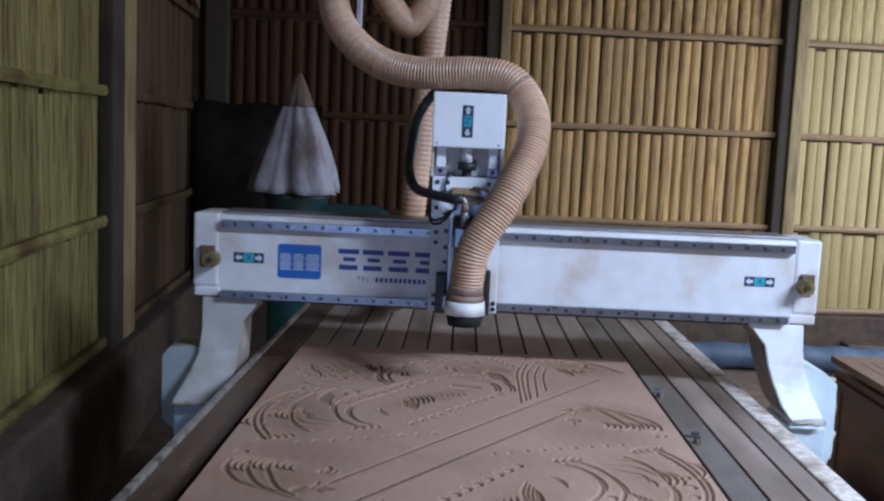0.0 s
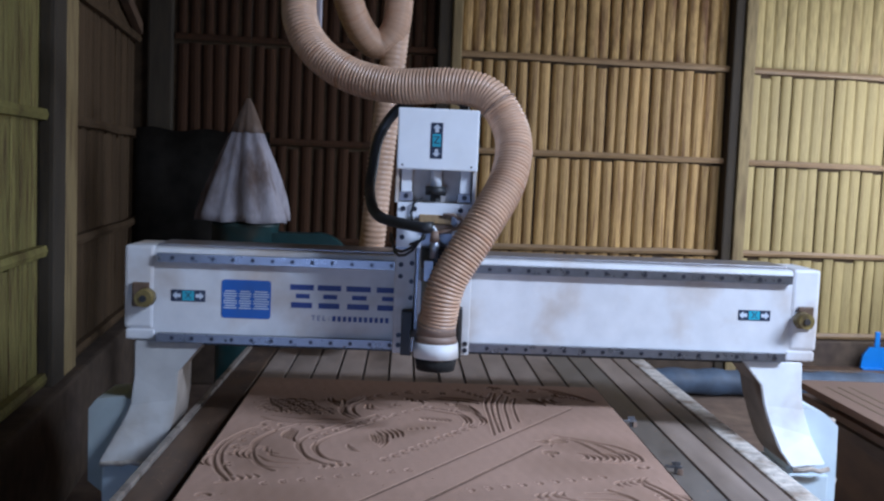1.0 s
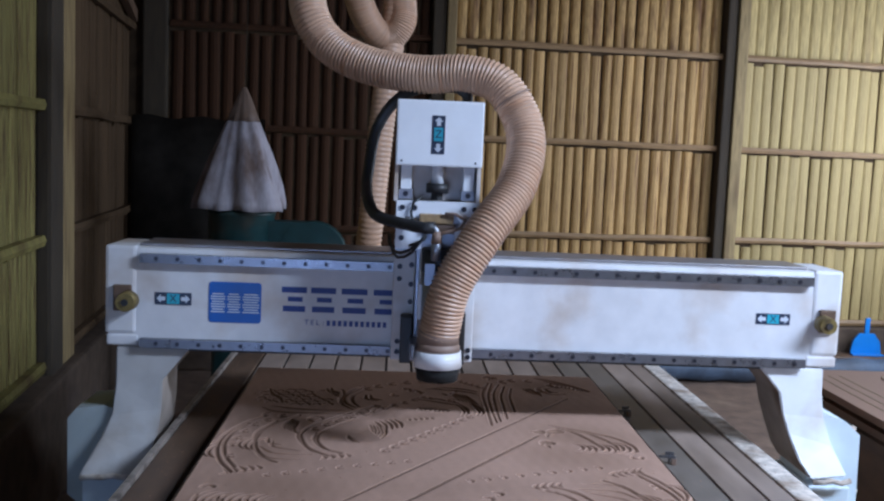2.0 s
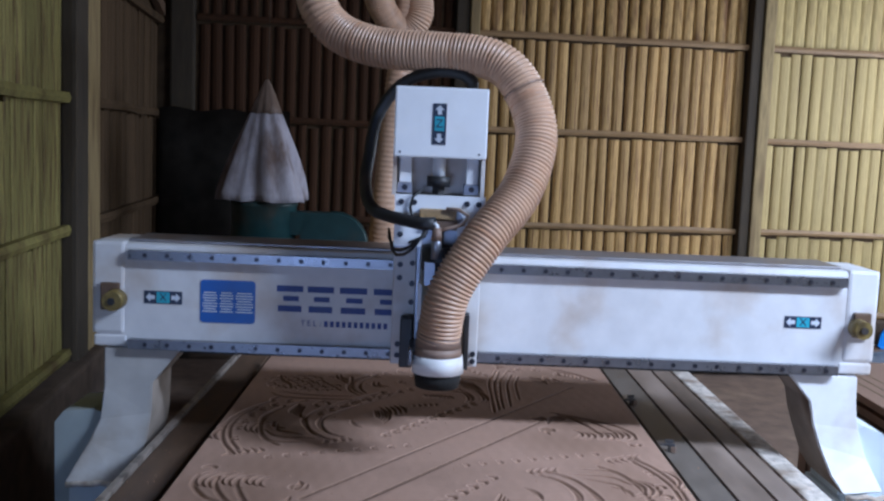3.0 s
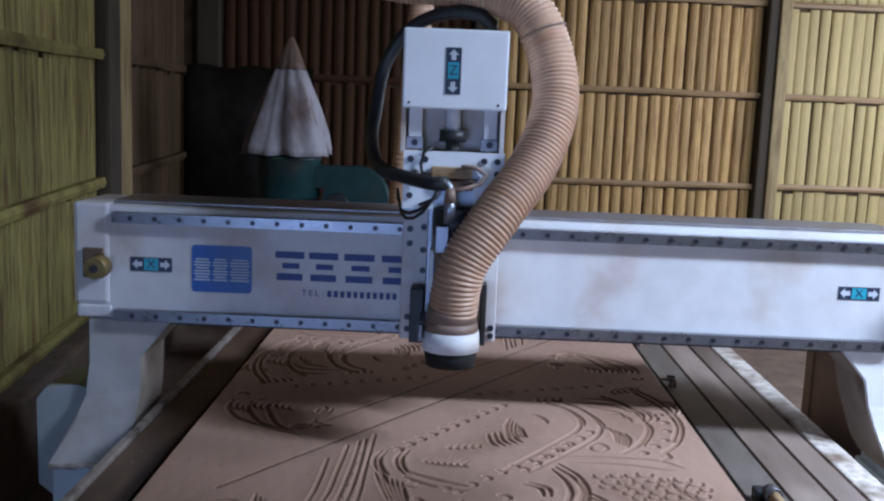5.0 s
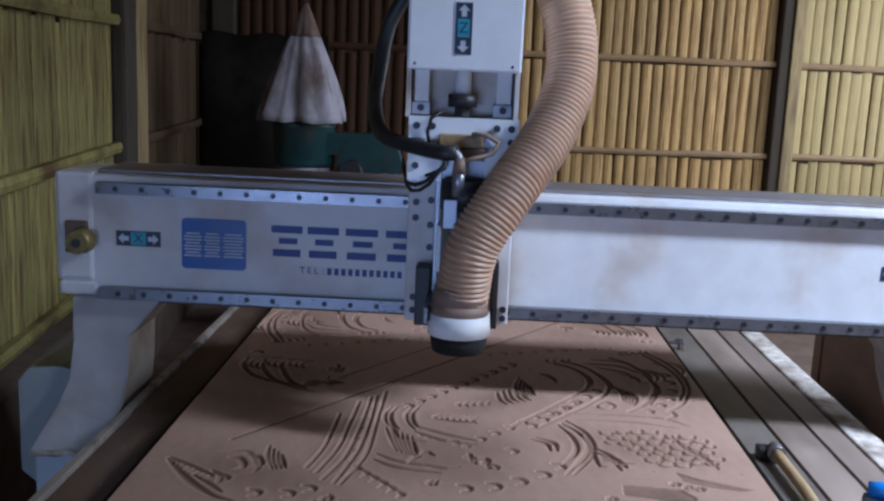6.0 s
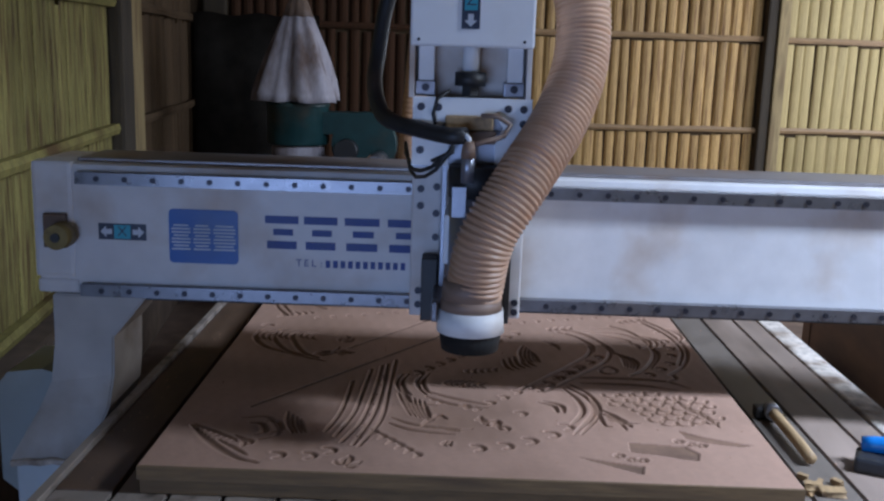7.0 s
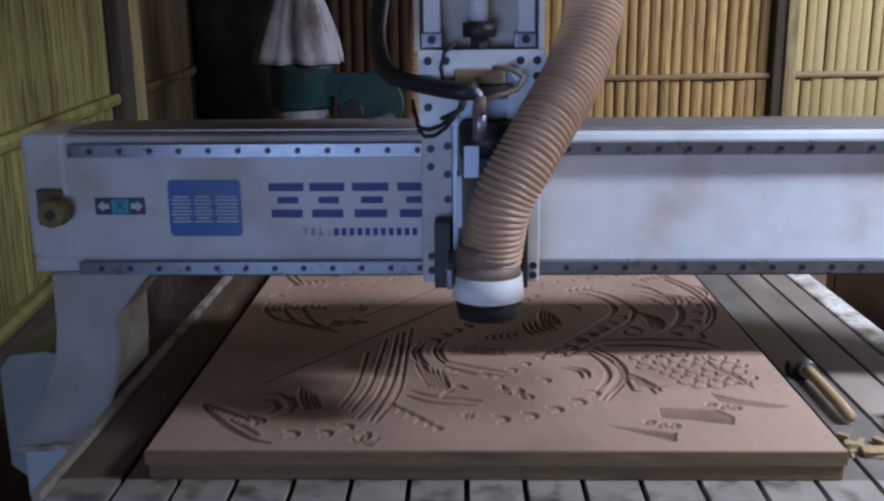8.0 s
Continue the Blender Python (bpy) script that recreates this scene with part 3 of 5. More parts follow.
ticks((-0.018, 1.521), (-0.008, 1.522), 2, 0.03, 0.3, 0.008)
for bx, by in [(0.043, 1.503), (0.098, 1.518), (0.148, 1.547), (0.196, 1.585), (0.23, 1.628)]:
    bead(bx, by, 0.016, -80)
for bx, by in [(0.057, 1.644), (0.084, 1.639), (0.1, 1.61), (0.142, 1.697), (-0.04, 1.75), (0.021, 1.727)]:
    bead(bx, by, 0.012, -60)
groove([(0.056, 1.671), (0.063, 1.634), (0.079, 1.624), (0.09, 1.655), (0.094, 1.61), (0.11, 1.601)], 0.007, 0.008, 0.5, False)
groove([(0.264, 1.875), (0.301, 1.808), (0.304, 1.719), (0.246, 1.591)], 0.009, 0.009)
groove([(0.254, 1.863), (0.279, 1.795), (0.279, 1.716), (0.238, 1.629)], 0.009, 0.009)
groove([(0.273, 1.894), (0.312, 1.823), (0.315, 1.721), (0.262, 1.593)], 0.009, 0.009)
groove([(0.187, 1.769), (0.219, 1.751), (0.224, 1.709)], 0.009, 0.009)
groove([(0.199, 1.781), (0.235, 1.757), (0.239, 1.71)], 0.009, 0.009)
groove([(0.31, 1.809), (0.316, 1.659), (0.33, 1.641)], 0.009, 0.009)
groove([(0.312, 1.721), (0.346, 1.689), (0.359, 1.625)], 0.009, 0.009)
groove([(0.311, 1.751), (0.346, 1.707), (0.373, 1.641)], 0.009, 0.009)
# the boat-shaped curl and its small leaves
groove([(-0.533, 1.571), (-0.467, 1.481), (-0.407, 1.42), (-0.366, 1.4)], 0.013, 0.007)
groove([(-0.46, 1.5), (-0.422, 1.464), (-0.393, 1.434)], 0.01, 0.006)
ticks((-0.523, 1.564), (-0.432, 1.503), 8, 0.035, -0.5, 0.0075)
groove([(-0.418, 1.595), (-0.395, 1.592), (-0.381, 1.555), (-0.397, 1.537)], 0.01, 0.007)
groove([(-0.386, 1.608), (-0.363, 1.605), (-0.35, 1.568), (-0.366, 1.549)], 0.01, 0.007)
groove([(-0.352, 1.66), (-0.345, 1.608), (-0.324, 1.549)], 0.008, 0.007)
groove([(-0.341, 1.646), (-0.334, 1.601), (-0.316, 1.55)], 0.008, 0.007)
groove([(-0.33, 1.633), (-0.322, 1.594), (-0.307, 1.551)], 0.008, 0.007)
groove([(-0.32, 1.62), (-0.311, 1.587), (-0.299, 1.553)], 0.008, 0.007)
groove([(-0.435, 1.529), (-0.412, 1.506), (-0.409, 1.471)], 0.009, 0.007)
for bx, by in [(-0.412, 1.496), (-0.339, 1.438), (-0.279, 1.441), (-0.244, 1.467)]:
    bead(bx, by, 0.015, -80)
groove([(-0.441, 1.618), (-0.388, 1.625), (-0.353, 1.545), (-0.383, 1.51)], 0.009, 0.004)
fan(-0.204, 1.403, 60, 0.045, 5, 200, 0.4)
# fish-scale bunch
for row in range(7):
    for col in range(7):
        x, y = 0.355 + 0.033 * col + 0.014 * (row % 2), 1.835 - 0.03 * row + 0.006 * col
        if (x - 0.34) * 0.75 > (1.86 - y) * 1.9 + 0.1 or (1.86 - y) > 0.06 + (x - 0.33) * 1.05:
            continue
        groove(arc_pts(x + 0.003 * math.sin(7 * row + col), y + 0.004 * math.sin(3 * col + row), 0.015 + 0.003 * math.sin(5 * col + 2 * row), 160, 370, 6), 0.0065, 0.006, 0.3, False)
fan(0.325, 1.70, -40, 0.09, 4, 60, 0.4)
groove([(0.50, 1.835), (0.515, 1.77), (0.545, 1.72), (0.56, 1.66)], 0.01, 0.007)
# side scrolls by the edge
for k in range(3):
    groove([(-0.535 + 0.05 * k, 2.25 - 0.008 * k), (-0.53 + 0.05 * k, 2.18), (-0.48 + 0.045 * k, 2.10 - 0.01 * k), (-0.40 + 0.03 * k, 2.06 - 0.015 * k)], 0.01, 0.007)
groove([(-0.50, 2.12), (-0.42, 2.06), (-0.321, 2.005)], 0.012, 0.004)
fan(-0.36, 2.06, 20, 0.09, 5, 90, 0.5)
fan(-0.30, 2.08, 0, 0.05, 4, 140, 0.5)
fan(-0.30, 2.17, 60, 0.06, 5, 120, 0.4)
bead(-0.52, 2.30)
# nested crescents in threes along the edge and by the great curl
for cx, cy, h in ((-0.475, 2.22, 0.06), (-0.425, 2.225, 0.05), (-0.38, 2.228, 0.04), (-0.53, 2.585, 0.075), (-0.435, 2.65, 0.07)):
    for k in range(3):
        groove(arc_pts(cx + 0.017 * k, cy - 0.006 * k, h, 105, 235, 7, 1.0, 0.1), 0.0075, 0.007, 0.5)
# the zigzag pockets with their flowers
recess([(0.467, 1.633), (0.506, 1.605), (0.605, 1.563), (0.572, 1.555), (0.507, 1.569), (0.474, 1.588)], 0.0035)
recess([(0.35, 1.56), (0.417, 1.555), (0.461, 1.55), (0.484, 1.516), (0.473, 1.478), (0.435, 1.488), (0.405, 1.5), (0.349, 1.51)], 0.0035)
recess([(0.238, 1.478), (0.312, 1.458), (0.362, 1.446), (0.353, 1.407), (0.292, 1.444)], 0.0035)
for x, y in ((0.322, 1.49), (0.342, 1.475), (0.363, 1.473), (0.455, 1.572), (0.478, 1.56), (0.497, 1.556)):
    groove(arc_pts(x, y, 0.008, 0, 300, 6), 0.007, 0.006, 0.8, False, False)
# hollows round the carved groups, which their depth also turns browner
dish(0.13, 2.02, 0.17, 0.045, 45, 0.0022)
dish(-0.03, 1.63, 0.13, 0.09, -20, 0.0022)
dish(0.42, 1.76, 0.15, 0.085, -15, 0.0026)
dish(0.31, 1.74, 0.04, 0.13, 0, 0.0018)
dish(-0.37, 1.53, 0.13, 0.075, -25, 0.0026)
dish(-0.23, 1.72, 0.05, 0.2, 0, 0.0014)
dish(0.5, 2.27, 0.11, 0.24, 8, 0.0022)
dish(0.42, 2.6, 0.16, 0.12, -20, 0.0022)
dish(-0.42, 2.13, 0.15, 0.11, -25, 0.0026)
dish(0.08, 1.70, 0.09, 0.06, 20, 0.0012)
RELIEF -= 0.85 * DISH
# the tool's fine waviness
RELIEF += 0.0002 * np.sin(GX * 160) * np.sin(GY * 41)


def carved_panel():
    verts = np.stack([GX, GY, 0.85 + RELIEF], axis=-1).reshape(-1, 3)
    idx = np.arange(NX * NY).reshape(NY, NX)
    quads = np.stack([idx[:-1, :-1], idx[:-1, 1:], idx[1:, 1:], idx[1:, :-1]], axis=-1).reshape(-1, 4)
    rim = np.concatenate([idx[0, :-1], idx[:-1, -1], idx[-1, :0:-1], idx[:0:-1, 0]])
    # a small rounded edge, then straight sides
    a = verts[rim] + np.array([0, 0, -0.002])
    a[:, 0] += np.where(verts[rim][:, 0] < CX, -1, 1) * 0.002 * (np.abs(verts[rim][:, 0] - CX) > 0.6)
    a[:, 1] += np.where(verts[rim][:, 1] < CY, -1, 1) * 0.002 * (np.abs(verts[rim][:, 1] - CY) > 1.08)
    b = a.copy()
    b[:, 2] = 0.8225
    n0, m = len(verts), len(rim)
    walls = []
    for i in range(m):
        j = (i + 1) % m
        walls.append((int(rim[i]), n0 + i, n0 + j, int(rim[j])))
        walls.append((n0 + i, n0 + m + i, n0 + m + j, n0 + j))
    me = bpy.data.meshes.new("panel")
    me.from_pydata(np.concatenate([verts, a, b]).tolist(), [], quads.tolist() + walls)
    me.polygons.foreach_set("use_smooth", [True] * len(quads) + [False] * len(walls))
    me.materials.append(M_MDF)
    me.materials.append(M_MDFEDGE)
    me.materials.append(M_MDFCUT)
    me.materials.append(M_SCORE)
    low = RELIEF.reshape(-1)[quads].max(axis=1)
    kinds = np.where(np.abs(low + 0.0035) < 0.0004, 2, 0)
    # the two long scored lines in dark brown: their shade put into the colour
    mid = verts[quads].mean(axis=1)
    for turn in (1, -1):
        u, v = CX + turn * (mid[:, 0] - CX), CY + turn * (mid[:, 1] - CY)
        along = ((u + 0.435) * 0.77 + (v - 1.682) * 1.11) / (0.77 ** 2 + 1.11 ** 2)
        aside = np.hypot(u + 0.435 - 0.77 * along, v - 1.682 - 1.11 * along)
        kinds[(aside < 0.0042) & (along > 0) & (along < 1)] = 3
    me.polygons.foreach_set("material_index", np.concatenate([kinds, np.ones(len(walls), int)]).astype(np.int32))
    return new("panel", me)


board = thing("carved_board", "pale brown board carved with scrolls and leaves on the router table", "carved board")
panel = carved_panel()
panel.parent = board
part("lower_board", box(B(), -0.577, 0.637, 1.374, 3.55, TOP + 0.0015, 0.8215, 0.002), M_MDFEDGE, board, "darker plywood board underneath")

# ---- the gantry, in its own space ----
gantry = thing("router_gantry", "white router gantry with steel rails and a spindle head", "router gantry")
beam = part("beam", box(B(), -0.929, 1.24, 0.0, 0.2, 1.054, 1.347, 0.014), M_PAINT, gantry, smooth=False)
part("top_plate", box(B(), -0.845, 1.15, 0.035, 0.205, 1.3475, 1.356, 0.003), M_TOPPLATE, beam, "dusty grey steel cover plate")
part("end_block", box(B(), -0.935, -0.845, -0.004, 0.206, 1.092, 1.351, 0.01), M_PAINT, beam)
part("end_block", box(B(), 1.158, 1.246, -0.004, 0.206, 1.092, 1.351, 0.01), M_PAINT, beam)
part("end_block", box(B(), -0.93, -0.84, -0.004, 0.2, 1.058, 1.0895, 0.006), M_PAINT, beam)
part("end_block", box(B(), 1.15, 1.242, -0.004, 0.2, 1.058, 1.0895, 0.006), M_PAINT, beam)
hole = mesh_of(cyl(B(), (0, 0, 0), (0, -1, 0), 0.0062, 0.004, 10), "bolt", M_BOLT)
for z0, z1, x0, x1 in ((1.304, 1.33, -0.832, 1.149), (1.056, 1.082, -0.83, 1.142)):
    rail_bm = prism(B(), [(x0, z0), (x1, z0), (x1, z1), (x0, z1)], -0.022, 0.0)
    rail = part("rail", rail_bm, M_STEEL, gantry, "linear steel rail with bolt holes")
    k = 0
    while x0 + 0.047 + 0.061 * k < x1:
        shared("bolt", hole, rail, pose(x0 + 0.047 + 0.061 * k, -0.0205, (z0 + z1) / 2))
        k += 1
# black strip under the beam, put there for the shade in the gap
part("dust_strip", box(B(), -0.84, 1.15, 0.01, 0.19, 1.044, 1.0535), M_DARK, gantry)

LEFT_LEG = [(-0.902, 1.0535), (-0.69, 1.0535), (-0.768, 0.957), (-0.770, 0.87), (-0.776, 0.80), (-0.795, 0.745), (-0.832, 0.685), (-0.985, 0.685), (-0.962, 0.735), (-0.935, 0.79), (-0.912, 0.85), (-0.903, 0.94)]
RIGHT_LEG = [(1.011, 1.0535), (1.208, 1.0535), (1.212, 0.97), (1.222, 0.90), (1.245, 0.82), (1.285, 0.735), (1.172, 0.725), (1.142, 0.77), (1.112, 0.85), (1.092, 0.91), (1.078, 0.975)]


def flare(z):
    return -0.07 * max(0.0, (0.90 - z) / 0.2) ** 1.6


# left leg's darker paint holds dust and the dimmer light on that side
for outline, paint in ((LEFT_LEG, M_LEG_DUSTY_DIM), (RIGHT_LEG, M_LEG)):
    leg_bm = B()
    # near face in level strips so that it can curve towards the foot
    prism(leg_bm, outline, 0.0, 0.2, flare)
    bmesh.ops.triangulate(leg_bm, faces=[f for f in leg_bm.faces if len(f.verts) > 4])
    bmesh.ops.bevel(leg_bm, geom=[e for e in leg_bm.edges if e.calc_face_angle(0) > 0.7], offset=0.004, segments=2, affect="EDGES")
    # faces turned inward get a darker colour, shade painted onto them
    inward = 1 if paint is M_LEG_DUSTY_DIM else -1
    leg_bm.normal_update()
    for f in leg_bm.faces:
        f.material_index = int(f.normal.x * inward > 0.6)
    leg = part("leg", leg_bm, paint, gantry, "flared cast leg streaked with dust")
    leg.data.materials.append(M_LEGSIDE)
COVER_L = [(-1.045, 0.60), (-1.045, 0.83), (-1.02, 0.862), (-0.94, 0.872), (-0.86, 0.85), (-0.86, 0.52), (-0.96, 0.53)]
COVER_R = [(1.185, 0.55), (1.185, 0.88), (1.245, 0.905), (1.30, 0.886), (1.345, 0.846), (1.35, 0.60), (1.33, 0.55)]
# left cover takes the darker frame paint to stand in for its dimmer light
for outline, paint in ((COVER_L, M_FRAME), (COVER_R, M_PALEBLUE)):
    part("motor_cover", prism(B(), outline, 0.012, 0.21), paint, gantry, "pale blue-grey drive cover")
for x0, x1 in ((-0.985, -0.84), (1.172, 1.30)):
    part("foot_block", box(B(), x0, x1, -0.045, 0.22, 0.55, 0.70, 0.006), M_PALEBLUE, gantry)
crust = random.Random(7)
for x0, x1, z in ((-0.98, -0.835, 0.69), (1.172, 1.283, 0.733)):
    part("dust_crust", tube(B(), [(x0 + (x1 - x0) * k / 9, -0.074 + crust.uniform(-0.006, 0.004), z + crust.uniform(-0.012, 0.006)) for k in range(10)], 0.008, 8), M_DUSTY, gantry, "crust of pale sawdust")

part("dust_crust", tube(B(), [(1.352 + crust.uniform(-0.004, 0.012), 0.08 + crust.uniform(-0.02, 0.02), 0.56 + 0.018 * k) for k in range(17)], 0.017, 8), M_DUSTY, gantry, "crust of pale sawdust")

# bumpers
for x, w, off in ((-0.874, 0.037, 0.012), (1.192, 0.034, -0.006)):
    bumper = part("bumper", cyl(B(), (x + off, -0.018, 1.193), (0, -1, 0), w * 0.78, 0.045, 24, w * 0.72), M_BRASS, gantry, "tarnished brown bumper")
    part("bracket", box(B(), x - 0.6 * w - off, x + 0.8 * w - off, -0.018, -0.004, 1.198 - w, 1.2 + w, 0.004), M_BEDSIDE, bumper, "brown mounting block")
    part("stud", cyl(B(), (x + off, -0.062, 1.193), (0, -1, 0), 0.01, 0.006, 12), M_DARK, bumper)


def flat(name, x0, x1, z0, z1, y, mat, parent, thick=0.0012):
    return part(name, box(B(), x0, x1, y - thick, y, z0, z1), mat, parent)


def arrow(name, cx, cz, size, direction, y, parent, mat):
    """A flat arrow of a diamond head and a short tail; direction in quarter turns."""
    c, s = ((1, 0), (0, 1), (-1, 0), (0, -1))[direction]
    pts = [(1, 0), (0.1, 0.9), (0.1, 0.4), (-0.8, 0.4), (-0.8, -0.4), (0.1, -0.4), (0.1, -0.9)]
    return part(name, prism(B(), [(cx + size * (c * px - s * pz), cz + size * (s * px + c * pz)) for px, pz in pts], y - 0.0006, y), mat, parent)


def letter(body, cx, cz, size, y, parent, mat):
    """A raised letter of the built-in font, upright on a face that looks towards -y."""
    cu = bpy.data.curves.new("letter", "FONT")
    cu.body, cu.size, cu.extrude, cu.align_x, cu.align_y = body, size, 0.0004, "CENTER", "CENTER"
    tmp = bpy.data.objects.new("letter", cu)
    me = bpy.data.meshes.new_from_object(tmp)
    bpy.data.objects.remove(tmp)
    me.materials.append(mat)
    ob = new("letter", me)
    ob.parent, ob.matrix_local = parent, pose(cx, y, cz, 90)
    return ob


for x0, x1, z0, z1 in ((-0.792, -0.687, 1.181, 1.217), (0.989, 1.092, 1.183, 1.216)):
    lab = flat("axis_label", x0, x1, z0, z1, -0.0004, M_LABEL, gantry)
    lab["label"] = "dark label with two arrows and a cyan square"
    cx, cz, h = (x0 + x1) / 2, (z0 + z1) / 2, z1 - z0
    flat("square", cx - 0.018, cx + 0.018, cz - h * 0.42, cz + h * 0.42, -0.0018, M_CYAN, lab, 0.0006)
    letter("X", cx, cz, 0.03, -0.0028, lab, M_LABEL)
    arrow("arrow", cx + 0.034, cz, 0.014, 0, -0.0018, lab, M_WHITEINK)
    arrow("arrow", cx - 0.034, cz, 0.014, 2, -0.0018, lab, M_WHITEINK)

# the maker's blue badge with pale stripes, and rows of plain bars
def rounded(x0, x1, z0, z1, r):
    out = []
    for cx, cz, a0 in ((x1 - r, z1 - r, 0), (x0 + r, z1 - r, 90), (x0 + r, z0 + r, 180), (x1 - r, z0 + r, 270)):
        out += [(cx + r * math.cos(radians(a0 + q)), cz + r * math.sin(radians(a0 + q))) for q in (0, 22, 45, 68, 90)]
    return out


badge_bm = prism(B(), rounded(-0.637, -0.485, 1.134, 1.254, 0.01), -0.0016, 0.0)
badge = part("badge", badge_bm, M_BLUE, gantry, "blue badge with pale striped blocks")
for x0, x1 in ((-0.631, -0.590), (-0.583, -0.546), (-0.539, -0.491)):
    for r in range(8):
        inset = 0.004 * (r % 3 == 1)
        flat("stripe", x0 + inset, x1 - inset, 1.164 + 0.0075 * r, 1.1675 + 0.0075 * r, -0.0016, M_WHITEINK, badge, 0.0006)
for x0, x1 in ((-0.426, -0.353), (-0.341, -0.268), (-0.252, -0.176), (-0.158, -0.09)):
    flat("bar", x0, x1, 1.229, 1.246, -0.0004, M_NAVY, gantry)
    flat("bar", x0 + 0.018, x1 - 0.012, 1.203, 1.217, -0.0004, M_NAVY, gantry)
    flat("bar", x0 + 0.004, x1 - 0.004, 1.173, 1.19, -0.0004, M_NAVY, gantry)
for k, glyph in enumerate("TEL:"):
    letter(glyph, -0.352 + 0.0165 * k, 1.142, 0.022, -0.0008, gantry, M_NAVY)
for k in range(4, 15):
    flat("bar", -0.359 + 0.0165 * k, -0.349 + 0.0165 * k, 1.134, 1.15, -0.0004, M_NAVY, gantry)

# the spindle head, one part of the gantry for each piece
carriage = part("carriage_plate", box(B(), -0.103, -0.042, -0.10, -0.024, 1.06, 1.40, 0.004), M_PAINT, gantry, "white carriage plate with black bolts")
part("carriage_plate", box(B(), 0.09, 0.13, -0.10, -0.024, 1.06, 1.40, 0.004), M_PAINT, gantry)
part("carriage_back", box(B(), -0.042, 0.09, -0.09, -0.03, 1.08, 1.62, 0.003), M_PAINT, gantry)
big = mesh_of(cyl(B(), (0, 0, 0), (0, -1, 0), 0.0075, 0.005, 12), "bolt", M_BOLT)
for x, z in ((-0.085, 1.33), (-0.085, 1.295), (-0.085, 1.115), (-0.085, 1.085), (-0.052, 1.335), (-0.052, 1.28), (-0.052, 1.23), (-0.052, 1.165)):
    shared("bolt", big, carriage, pose(x, -0.0985, z))
part("guide_side", box(B(), -0.041, -0.03, -0.16, -0.09, 1.12, 1.40, 0.002), M_GREYMETAL, gantry)
part("lower_bracket", box(B(), -0.078, -0.044, -0.15, -0.10, 1.062, 1.195, 0.004), M_DARK, gantry)
bracket = part("lower_bracket", box(B(), 0.09, 0.104, -0.15, -0.101, 1.062, 1.21, 0.003), M_DARK, gantry)
for z in (1.095, 1.075):
    shared("bolt", big, bracket, pose(0.118, -0.0985, z))
# the plate with its opening and terminal block
zplate = part("slide_plate", prism(B(), [(-0.101, 1.39), (-0.03, 1.39), (-0.03, 1.44), (-0.045, 1.465), (-0.03, 1.487), (0.06, 1.487), (0.075, 1.465), (0.06, 1.44), (0.06, 1.39), (0.128, 1.39), (0.128, 1.522), (-0.101, 1.522)], -0.2, -0.185), M_COVER, gantry, "white slide plate with a dusty opening")
for x, z in ((-0.085, 1.503), (-0.052, 1.503), (0.082, 1.503), (0.112, 1.503), (0.112, 1.475), (-0.085, 1.42), (0.112, 1.42)):
    shared("bolt", big, zplate, pose(x, -0.1985, z))
part("cavity_back", box(B(), -0.1, 0.127, -0.184, -0.1, 1.385, 1.518), M_GREYMETAL, gantry)
part("terminal_block", box(B(), -0.038, 0.055, -0.215, -0.186, 1.462, 1.488, 0.004), M_WOOD, gantry, "dusty tan terminal block")
part("cavity_floor", box(B(), -0.03, 0.06, -0.21, -0.186, 1.435, 1.46, 0.003), M_CUFF, gantry)
# lead screw coupling and slide blocks over the plate
part("slide_back", box(B(), -0.106, 0.123, -0.15, -0.10, 1.521, 1.79, 0.003), M_PAINT, gantry)
for x in (-0.105, 0.118):
    part("side_cheek", box(B(), x - 0.004, x + 0.006, -0.2, -0.145, 1.52, 1.62, 0.001), M_PAINT, gantry)
for x in (-0.078, 0.092):
    part("slide_rail", box(B(), x - 0.014, x + 0.016, -0.186, -0.15, 1.548, 1.66, 0.002), M_COVER, gantry)
    block = part("slide_block", box(B(), x - 0.02, x + 0.02, -0.19, -0.15, 1.525, 1.553, 0.003), M_GREYMETAL, gantry)
    shared("bolt", big, block, pose(x, -0.1885, 1.54))
coupling = part("coupling", cyl(B(), (0.008, -0.18, 1.544), (0, 0, 1), 0.03, 0.026, 24), M_DARK, gantry, "black coupling on a bright shaft")
part("shaft", cyl(B(), (0.008, -0.18, 1.57), (0, 0, 1), 0.017, 0.06, 16), M_COVER, coupling)
part("nut", cyl(B(), (0.008, -0.18, 1.525), (0, 0, 1), 0.018, 0.02, 6), M_DARK, coupling)
# the motor cover at the top
cover = part("motor_box", box(B(), -0.108, 0.125, -0.223, -0.06, 1.617, 1.792, 0.005), M_COVER, gantry, "clean white motor box")
for x in (-0.092, 0.106):
    part("screw", cyl(B(), (x, -0.222, 1.629), (0, -1, 0), 0.003, 0.002, 8), M_BOLT, cover)
zlab = flat("axis_label", -0.013, 0.021, 1.65, 1.752, -0.2234, M_LABEL, gantry)
zlab["label"] = "dark label with two arrows and a cyan square"
flat("square", -0.008, 0.016, 1.684, 1.72, -0.2246, M_CYAN, zlab, 0.0006)
letter("Z", 0.004, 1.702, 0.03, -0.2258, zlab, M_LABEL)
arrow("arrow", 0.004, 1.735, 0.013, 1, -0.2246, zlab, M_WHITEINK)
arrow("arrow", 0.004, 1.667, 0.013, 3, -0.2246, zlab, M_WHITEINK)
